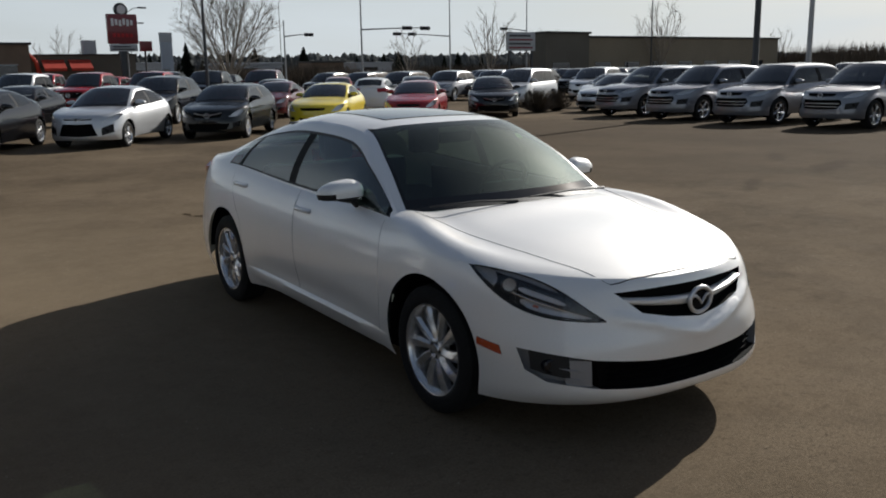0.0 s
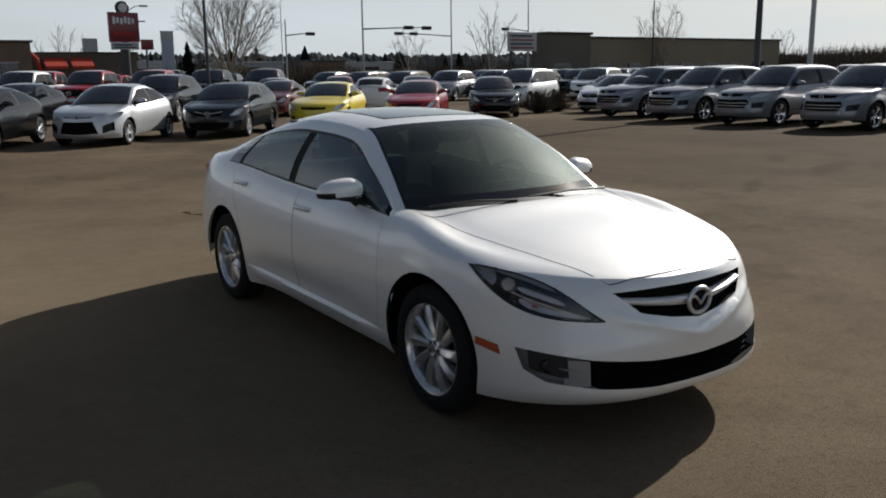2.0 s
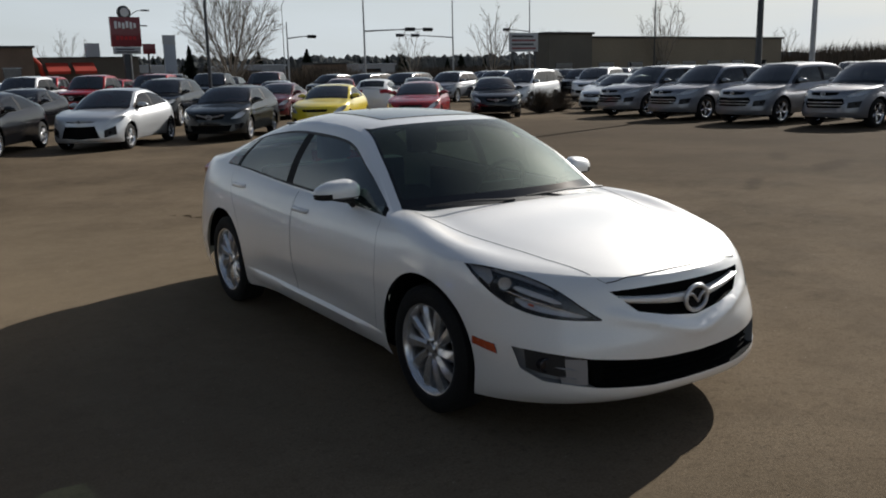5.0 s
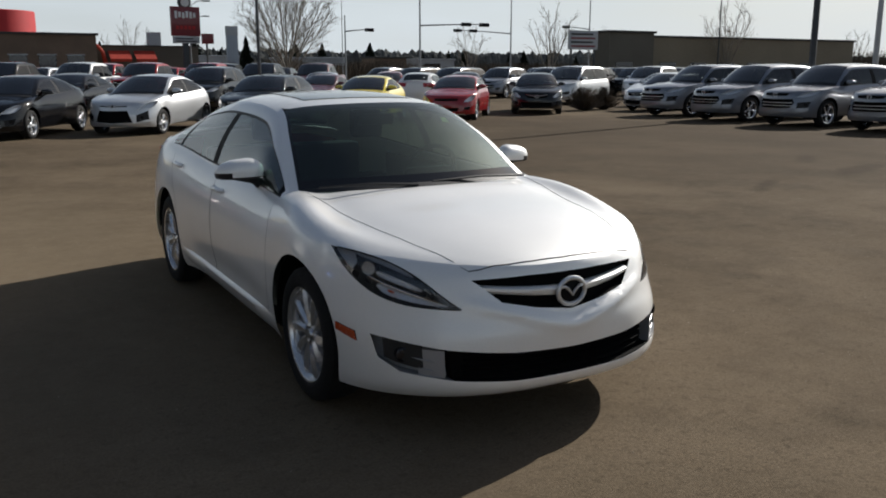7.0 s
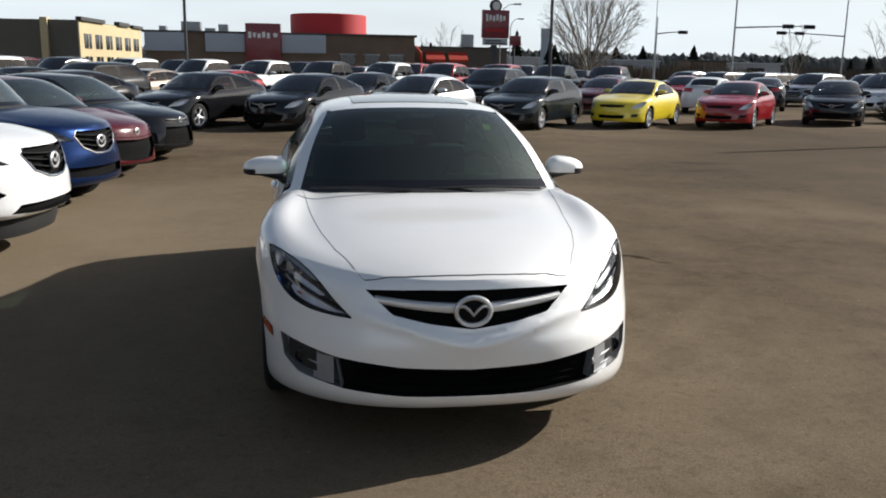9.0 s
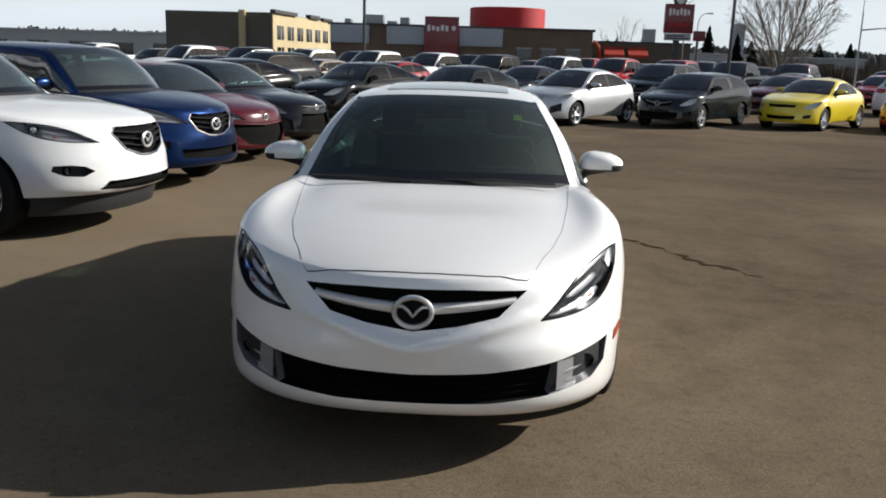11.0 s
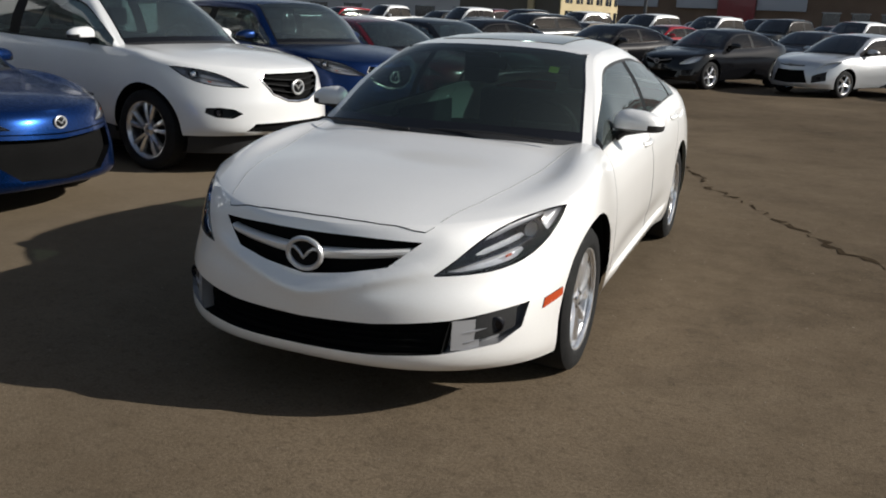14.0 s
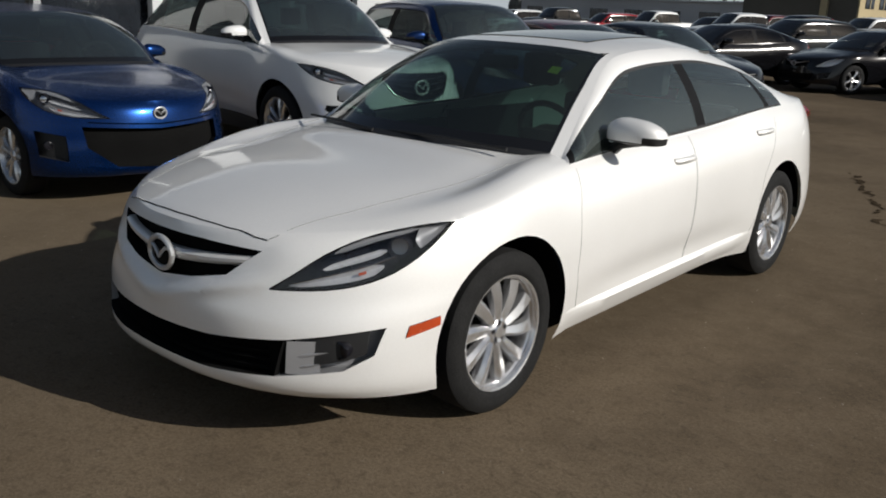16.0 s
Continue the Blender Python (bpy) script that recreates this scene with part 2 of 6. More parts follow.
def carve(bm, poly, h, test, k=(0, 0, 1)):
    """Cuts the polygon, seen square to the level way h, out of the surface; returns the cut piece."""
    h, k = Vector(h).normalized(), Vector(k)
    lo = (min(p[0] for p in poly) - 0.03, min(p[1] for p in poly) - 0.03)
    hi = (max(p[0] for p in poly) + 0.03, max(p[1] for p in poly) + 0.03)

    def near(f):
        if not test(f.calc_center_median()):
            return False
        a, b = [v.co.dot(h) for v in f.verts], [v.co.dot(k) for v in f.verts]
        return max(a) > lo[0] and min(a) < hi[0] and max(b) > lo[1] and min(b) < hi[1]
    for (a0, b0), (a1, b1) in zip(poly, poly[1:] + poly[:1]):
        no = -(b1 - b0) * h + (a1 - a0) * k
        if no.length < 1e-6:
            continue
        mid, rad = ((a0 + a1) / 2, (b0 + b1) / 2), math.hypot(a1 - a0, b1 - b0) / 2 + 0.05
        fs = []
        for f in bm.faces:
            if near(f):
                c = f.calc_center_median()
                if math.hypot(c.dot(h) - mid[0], c.dot(k) - mid[1]) < rad + 0.06:
                    fs.append(f)
        geo = list({e for f in fs for e in f.edges} | {v for f in fs for v in f.verts}) + fs
        bmesh.ops.bisect_plane(bm, geom=geo, dist=1e-5, plane_co=a0 * h + b0 * k, plane_no=no.normalized())
    got = [f for f in bm.faces if near(f) and inside(poly, f.calc_center_median().dot(h), f.calc_center_median().dot(k))]
    out = bmesh.new()
    ids = {}
    for f in got:
        for v in f.verts:
            if v not in ids:
                ids[v] = out.verts.new(v.co)
        out.faces.new([ids[v] for v in f.verts])
    bmesh.ops.delete(bm, geom=got, context="FACES")
    return out


def sunk(bm, way, floor=0):
    """The surface moved along way, with walls from its old rim; wall faces and floor in one skin."""
    way = Vector(way)
    rim = [e for e in bm.edges if e.is_boundary]
    old = {v: v.co.copy() for e in rim for v in e.verts}
    for v in bm.verts:
        v.co += way
    tops = {v: bm.verts.new(c) for v, c in old.items()}
    for e in rim:
        a, b = e.verts
        bm.faces.new((a, b, tops[b], tops[a]))
    bmesh.ops.recalc_face_normals(bm, faces=bm.faces)
    return bm


def islands(bm):
    """The loose pieces of a mesh, each as a bmesh of its own."""
    left, out = set(bm.faces), []
    while left:
        todo, got = [left.pop()], []
        while todo:
            f = todo.pop()
            got.append(f)
            for e in f.edges:
                for g in e.link_faces:
                    if g in left:
                        left.discard(g)
                        todo.append(g)
        nb, ids = bmesh.new(), {}
        for f in sorted(got, key=lambda f: f.index):
            for v in f.verts:
                if v not in ids:
                    ids[v] = nb.verts.new(v.co)
            nb.faces.new([ids[v] for v in f.verts])
        out.append((min(f.index for f in got), nb))
    bm.free()
    return [nb for _, nb in sorted(out, key=lambda p: p[0])]


def copied(bm):
    return bm.copy()


# ---- vehicles ----
def spec(**kw):
    s = dict(yn=-2.375, yt=2.50, af=-1.395, ar=1.395, W=0.918, z0=0.20, zn=0.775, zc=0.985, ze=0.945, zb=1.055, H=1.462,
             cowl=-1.16, header=-0.36, rear=1.0, deck=2.02, zd=1.13, rail=0.565, R=0.334, tail=1.0, lip=0.0, kind="sedan", fine=2, arch=0.39)
    s.update(kw)
    return s


def body_half(s):
    """The lower body's right half: plan rings round nose, side and tail, with the hood and deck on top."""
    yn, yt, W = s["yn"], s["yt"], s["W"]
    zt = curve([(yn, s["zn"]), (yn + 0.35, s["zn"] + 0.03), (s["af"] - 0.3, s["zn"] + 0.062), (s["af"], s["zn"] + 0.1), (s["cowl"] + 0.25, s["ze"]),
                (0.4, s["ze"] * 0.55 + s["zb"] * 0.45), (s["ar"], s["zb"]), (yt - 0.35, s["zb"] + 0.01), (yt, s["zb"] - 0.03)])
    inset = curve([(0, 0.05), (0.1, 0.02), (0.3, 0.0), (0.5, 0.002), (0.68, 0.012), (0.82, 0.035), (0.93, 0.072), (1, 0.115)])
    back = curve([(0, 0.055), (0.05, 0.012), (0.12, 0.002), (0.2, 0.008), (0.5, 0.0), (0.62, 0.012), (0.8, 0.03), (0.92, 0.05), (1, 0.085)])
    pw = curve([(0, 2.62), (0.16, 2.6), (0.4, 2.46), (0.6, 2.28), (0.8, 2.22), (1, 2.2)])
    y1, y2 = s["af"] + 0.02, yt - s["tail"]
    n = s["fine"]
    na, ns, nr, nv = 13 * n, int((y2 - y1) / 0.11 * n), 5 * n, 9 * n
    st = [("f", math.pi / 2 * i / na) for i in range(na)] + [("s", y1 + (y2 - y1) * i / ns) for i in range(ns)] + [("r", math.pi / 2 * (1 - i / nr)) for i in range(nr + 1)]
    tops, rows = [], []
    for k, a in st:
        row = []
        for j in range(nv + 1):
            v = j / nv
            p = 2 / pw(v)
            y0 = yn + back(v)
            if k == "f":
                y = y0 + (y1 - y0) * (1 - math.cos(a) ** p)
                fx = math.sin(a) ** p
            elif k == "s":
                y, fx = a, 1.0
            else:
                y0 = yt - back(v) * 0.8
                p *= s.get("tail_round", 1.12) if s["tail"] > 0.7 else 0.75
                y, fx = y2 + (y0 - y2) * math.cos(a) ** p, math.sin(a) ** p
            yk = y if k != "f" else yn + (y1 - yn) * (1 - math.cos(a) ** 0.8)
            top = zt(yk)
            bot = s["z0"] + 0.022 * max(0, 1 - abs(yk - yn) / 0.9) + 0.045 * math.exp(-(yk / 0.95) ** 6) + 0.06 * max(0, 1 - abs(yk - yt) / 0.7)
            z = bot + (top - bot) * v
            w = W - inset(v) * (1 - 0.62 * math.exp(-((yk - s["af"] + 0.2) / 0.55) ** 4)) + 0.012 * math.exp(-((yk - s["ar"]) / 0.5) ** 2) * (1 - v) + 0.028 * math.exp(-((yk - s["af"] + 0.05) / 0.45) ** 2) * min(1, max(0, (v - 0.25) / 0.3))
            # waist of the doors and a hollow over the sill
            if k == "s":
                w -= 0.018 * math.exp(-((v - 0.22) / 0.1) ** 2) * math.exp(-((yk) / 0.85) ** 4)
            # the face above a V-shaped chin line steps back, with a sharp lip along it
            if k == "f" and s.get("chin"):
                x = w * fx
                line = s["chin"] + 0.27 * x
                f = max(0.0, 1 - (x / 0.52) ** 4) if x < 0.52 else 0.0
                g = min(1, max(0, (z - line + 0.012) / 0.03))
                y += f * (0.022 * g * g * (3 - 2 * g) * min(1, max(0, (top - z) / 0.05)) - 0.012 * math.exp(-((z - line + 0.012) / 0.028) ** 2))
            row.append((w * fx, y, z))
        rows.append(row)
        tops.append(row[-1])
    bm = bmesh.new()
    grid(bm, rows)
    # hood and deck, row by row across
    zc = curve([(yn + 0.08, s["zn"]), (yn + 0.16, s["zn"] + 0.035), (yn + 0.35, s["zn"] + 0.085), (yn + 0.65, s["zn"] + 0.135), (s["af"], s["zn"] + 0.165), (s["cowl"], s["zc"]), (s["cowl"] + 0.5, s["zc"] + 0.03)])
    zd = curve([(s["deck"] - 0.2, s["zd"] + 0.02), (s["deck"], s["zd"]), (yt - 0.12, s["zd"] - 0.045), (yt, s["zd"] - 0.09)])
    nr2 = 11 * n

    def cap(ring, height, flip, ridge):
        cr = []
        for x, y, z in ring:
            h = height(y)
            row = []
            for j in range(nr2 + 1):
                r = 1 - j / nr2
                crown = (1 - r ** 2.4)
                zz = z + (h - z) * crown
                b = ridge * math.exp(-((r - 0.9) / 0.085) ** 2) * math.exp(-((y - s["af"] - 0.1) / 0.42) ** 2)
                b -= ridge * 0.18 * math.exp(-((r - 0.72) / 0.1) ** 2) * math.exp(-((y - s["af"] - 0.15) / 0.45) ** 2)
                row.append((x * r, y, zz + b * min(1, (1 - r) / 0.03)))
            cr.append(row[::-1] if flip else row)
        grid(bm, cr)
    front = [t for (k, a), t in zip(st, tops) if t[1] < s["cowl"] + 0.3]
    cap(front, zc, False, 0.035 if s["kind"] == "sedan" else 0.015)
    if s["kind"] == "pickup":
        cap([t for t in tops if t[1] > s["deck"] - 0.02], lambda y: s["zd"] - 0.02, False, 0)
    else:
        cap([t for t in tops if t[1] > s["deck"] - 0.15], zd, False, 0)
    bmesh.ops.remove_doubles(bm, verts=bm.verts, dist=5e-4)
    bmesh.ops.recalc_face_normals(bm, faces=bm.faces)
    if sum(f.normal.x for f in bm.faces) < 0:
        bmesh.ops.reverse_faces(bm, faces=bm.faces)
    seen = sorted((y, x) for (k, _), (x, y, z) in zip(st, tops) if k != "f")
    return bm, zt, curve(seen)


def cabin_half(s, zt, xt):
    """Half of the glasshouse by zones: a dict of zone name to bmesh."""
    inset_top = 0.115
    C = [curve([(0, s["cowl"]), (0.3, s["header"]), (0.5, (s["header"] + s["rear"]) / 2 + 0.1), (0.7, s["rear"]), (1, s["deck"])]),
         curve([(0, s["zc"]), (0.15, s["zc"] + (s["H"] - s["zc"]) * 0.53), (0.3, s["H"] - 0.045), (0.5, s["H"]), (0.7, s["H"] - 0.05), (1, s["zd"])])]
    back = s["deck"] - 0.12
    E = [curve([(0, s["W"] - 0.16), (0.15, s["rail"] + 0.105), (0.3, s["rail"] + 0.012), (0.5, s["rail"]), (0.7, s["rail"] - 0.005), (1, min(s["rail"] + 0.06, xt(s["deck"] - 0.06) - 0.03))]),
         curve([(0, s["cowl"] + 0.27), (0.3, s["header"] + 0.2), (0.5, (s["header"] + s["rear"]) / 2 + 0.12), (0.7, s["rear"] - 0.05), (1, back)]),
         curve([(0, s["ze"] + 0.005), (0.15, s["ze"] + (s["H"] - s["ze"]) * 0.5), (0.3, s["H"] - 0.095), (0.4, s["H"] - 0.068), (0.5, s["H"] - 0.062), (0.7, s["H"] - 0.115), (1, s["zd"] - 0.03)])]
    B = curve([(0, s["cowl"] + 0.2), (0.3, s["header"] + 0.26), (0.5, (s["header"] + s["rear"]) / 2 + 0.14), (0.7, s["rear"] + 0.05), (1, back + 0.06)])
    n = s["fine"]

    def cuts(marks, step):
        out = []
        for a, b in zip(marks, marks[1:]):
            k = max(1, round((b - a) / step))
            out += [a + (b - a) * i / k for i in range(k)]
        return out + [marks[-1]]
    ts = cuts([0, 0.012, 0.034, 0.285, 0.31, 0.345, 0.37, 0.53, 0.55, 0.68, 0.72, 0.97, 1], 0.03 / n * 2)
    rs = cuts([0, 0.60, 0.66, 0.9, 0.925, 0.945, 1], 0.12 / n * 2)
    zones = {}

    def put(zone, q):
        bm, seen = zones.setdefault(zone, (bmesh.new(), {}))
        vs = []
        for p in q:
            key = tuple(round(c, 5) for c in p)
            if key not in seen:
                seen[key] = bm.verts.new(p)
            if seen[key] not in vs:
                vs.append(seen[key])
        if len(vs) > 2:
            try:
                bm.faces.new(vs)
            except ValueError:
                pass

    def top(t, r):
        xe, ye, ze, yc, zc = E[0](t), E[1](t), E[2](t), C[0](t), C[1](t)
        return (xe * r, yc + (ye - yc) * r ** 2.2, zc + (ze - zc) * (0.55 * r ** 2 + 0.45 * r ** 6))
    for t0, t1 in zip(ts, ts[1:]):
        for r0, r1 in zip(rs, rs[1:]):
            t, r = (t0 + t1) / 2, (r0 + r1) / 2
            if t < 0.285 and r < 0.945:
                zone = "windshield" if (0.034 < t and r < 0.925) else "frit"
            elif t < 0.31 and r < 0.9:
                zone = "frit" if t < 0.297 else "roof"
            elif 0.345 < t < 0.55 and r < 0.66 and s.get("sunroof"):
                zone = "sunroof"
            elif 0.72 < t < 0.97 and r < 0.9:
                zone = "rear_window"
            else:
                zone = "roof"
            if zone == "frit" and t < 0.012:
                zone = "cowl"
            put(zone, [top(t0, r0), top(t0, r1), top(t1, r1), top(t1, r0)])
    # side: rail down to the belt
    glassy = s.get("doors", [(0.035, 0.455), (0.49, 0.765), (0.785, 0.845)])
    marks = sorted({0, 1, *[g for w in glassy for g in w]})
    tt = cuts(marks, 0.025 / n * 2)
    ss = cuts([0, 0.06, 0.15, 0.19, 0.94, 0.975, 1], 0.2 / n * 2)

    def side(t, q):
        e = Vector((E[0](t), E[1](t), E[2](t)))
        yb = B(t)
        b = Vector((xt(yb) + 0.004, yb, zt(yb) - 0.004))
        p = e.lerp(b, q)
        f = min(1, (b - e).length / 0.3)
        p.x += 0.035 * math.sin(math.pi * q) * f + 0.016 * math.exp(-((q - 0.08) / 0.08) ** 2) * f * min(1, q / 0.06)
        return tuple(p)
    for t0, t1 in zip(tt, tt[1:]):
        for q0, q1 in zip(ss, ss[1:]):
            t, q = (t0 + t1) / 2, (q0 + q1) / 2
            lo, hi = glassy[0][0], glassy[-1][1]
            if 0.19 < q < 0.94 and any(a < t < b for a, b in glassy):
                k = [i for i, (a, b) in enumerate(glassy) if a < t < b][0]
                zone = "window%d" % k
            elif lo - 0.01 < t < hi and 0.19 < q < 0.94:
                zone = "pillar"
            elif lo < t < hi and (0.94 < q < 0.975 or 0.15 < q < 0.19):
                zone = "window_trim"
            else:
                zone = "roof"
            put(zone, [side(t0, q0), side(t0, q1), side(t1, q1), side(t1, q0)])
    out = {}
    for z, (bm, _) in zones.items():
        bmesh.ops.remove_doubles(bm, verts=bm.verts, dist=2e-4)
        for f in bm.faces:
            f.normal_update()
        up = sum((f.normal.z + f.normal.x) * f.calc_area() for f in bm.faces)
        if up < 0:
            bmesh.ops.reverse_faces(bm, faces=bm.faces)
        out[z] = bm
    return out


def make_wheel(name, n, spokes, twist=0.0, pair=0.0, wide=1.0, nuts=False):
    """A wheel of radius 1 by scale: tyre, rim and disc; the outer face looks to +x."""
    hold = new(name)
    bm = bmesh.new()
    lathe(bm, [(-0.30, 0.69), (-0.32, 0.80), (-0.30, 0.93), (-0.25, 0.985), (-0.12, 1.0), (0.12, 1.0), (0.25, 0.985), (0.30, 0.93), (0.325, 0.84), (0.318, 0.80), (0.322, 0.78), (0.30, 0.72), (0.27, 0.70)], n)
    part("tyre", bm, RUBBER, hold)
    bm = bmesh.new()
    lathe(bm, [(-0.28, 0.69), (-0.2, 0.63), (0.08, 0.62), (0.20, 0.645), (0.265, 0.70), (0.285, 0.715), (0.295, 0.71), (0.285, 0.685), (0.255, 0.665), (0.235, 0.66)], n)
    for k in range(spokes):
        a = math.tau * k / spokes + (pair if k % 2 else -pair)
        pts = []
        for j in range(6):
            f = j / 5
            r = 0.12 + 0.545 * f
            aa = a + twist * f ** 1.2
            half = (0.052 + 0.044 * f) * wide
            x = 0.185 + 0.06 * math.sin(math.pi * (0.12 + 0.62 * f))
            u = Vector((0, math.cos(aa), math.sin(aa)))
            w = Vector((0, -math.sin(aa), math.cos(aa)))
            # a sharp ridge off the middle splits each blade into a broad and a steep facet
            pts.append([u * r + w * half * o + Vector((x + d, 0, 0)) for o, d in ((-1.0, -0.12), (-0.96, -0.045), (-0.45, 0.004), (-0.28, 0.006), (0.92, -0.03), (1.0, -0.12))])
        grid(bm, pts)
    b2 = bmesh.new()
    lathe(b2, [(0.05, 0.17), (0.205, 0.165), (0.225, 0.13), (0.21, 0.09), (0.235, 0.075), (0.24, 0.0)], max(10, n // 2))
    me = bpy.data.meshes.new("hub")
    b2.to_mesh(me)
    b2.free()
    bm.from_mesh(me)
    bpy.data.meshes.remove(me)
    bmesh.ops.recalc_face_normals(bm, faces=bm.faces)
    part("rim", bm, ALLOY, hold, sharp=24)
    bm = bmesh.new()
    lathe(bm, [(0.03, 0.0), (0.03, 0.43), (-0.02, 0.45), (-0.1, 0.58), (-0.26, 0.58)], n)
    part("brake_disc", bm, DARK, hold)
    if nuts:
        for k in range(5):
            bm = bmesh.new()
            lathe(bm, [(0.16, 0.03), (0.222, 0.03), (0.226, 0.02), (0.21, 0.0)], 8)
            a = math.tau * (k + 0.5) / 5
            part("lug_nut", bm, LAMPDARK, hold).location = (0.006, 0.118 * math.cos(a), 0.118 * math.sin(a))
    return hold


WHEEL = make_wheel("wheel", 56, 10, 0.13, wide=1.08, nuts=True)
WHEEL_SMALL = make_wheel("wheel", 18, 5)
WHEEL_MID = make_wheel("wheel", 36, 10, 0.0, 0.09, 0.75)
for w in (WHEEL, WHEEL_SMALL, WHEEL_MID):
    w.location = (0, 0, -50)


def add_wheel(car, src, x, y, R, turn=0):
    w = new("wheel")
    w.parent = car
    w.matrix_basis = pose(x, y, R, turn, 0, 0 if x > 0 else 180) @ Matrix.Diagonal((R, R, R, 1))
    for c in src.children:
        clone(c, w, c.matrix_basis.copy())
    return w


def line_on(tree, pts, way, lift=0.0):
    """Points of the surface that rays along way meet."""
    out = []
    way = Vector(way).normalized()
    for p in pts:
        q, no, _, _ = tree.ray_cast(Vector(p) - way * 3, way)
        if q:
            out.append(q - way * lift)
    return out


def resample(pts, step=0.04):
    out = []
    for a, b in zip(pts, pts[1:]):
        a, b = Vector(a), Vector(b)
        k = max(1, int((b - a).length / step))
        out += [a.lerp(b, i / k) for i in range(k)]
    return out + [Vector(pts[-1])]


def headlight_poly(a, b, h):
    """A leaf-shaped lamp outline from its inner low tip a to its outer high tip b."""
    h = Vector(h).normalized()
    a0, b0, da, db = Vector(a).dot(h), a[2], (Vector(b) - Vector(a)).dot(h), b[2] - a[2]
    shape = [(0, 0), (0.1, 0.005), (0.28, 0.03), (0.45, 0.10), (0.62, 0.25), (0.78, 0.50), (0.9, 0.76), (1, 1.0), (0.93, 0.99), (0.8, 0.96), (0.6, 0.87), (0.42, 0.72), (0.27, 0.52), (0.13, 0.25)]
    return [(a0 + da * u, b0 + db * v) for u, v in shape]


LAMP_LOW = curve([(0, 0), (0.1, 0.005), (0.28, 0.03), (0.45, 0.10), (0.62, 0.25), (0.78, 0.50), (0.9, 0.76), (1, 1)])
LAMP_UP = curve([(0, 0), (0.13, 0.25), (0.27, 0.52), (0.42, 0.72), (0.6, 0.87), (0.8, 0.96), (0.93, 0.99), (1, 1)])


def both(name, bm, material, car, label="", sharp=38):
    """Two parts, the second the mirror image of the first."""
    m = mirrored(copied(bm), both=False)
    return part(name, bm, material, car, label, sharp), part(name, m, material, car, label, sharp)


def seat(bm, x, y, z, w=0.27, back=0.62):
    box(bm, (x - w, y - 0.28, z), (x + w, y + 0.26, z + 0.16), 0.05)
    r = box(bm, (-w * 0.92, -0.07, 0), (w * 0.92, 0.07, back), 0.05)
    tilt = Matrix.Translation((x, y + 0.26, z + 0.1)) @ Matrix.Rotation(radians(-18), 4, "X")
    vs = [v for v in bm.verts if abs(v.co.x) <= w and -0.08 < v.co.y < 0.08 and v.co.z < back + 0.01 and not v.tag]
    for v in vs:
        v.co = tilt @ v.co
    bmesh.ops.remove_doubles(bm, verts=bm.verts, dist=1e-5)


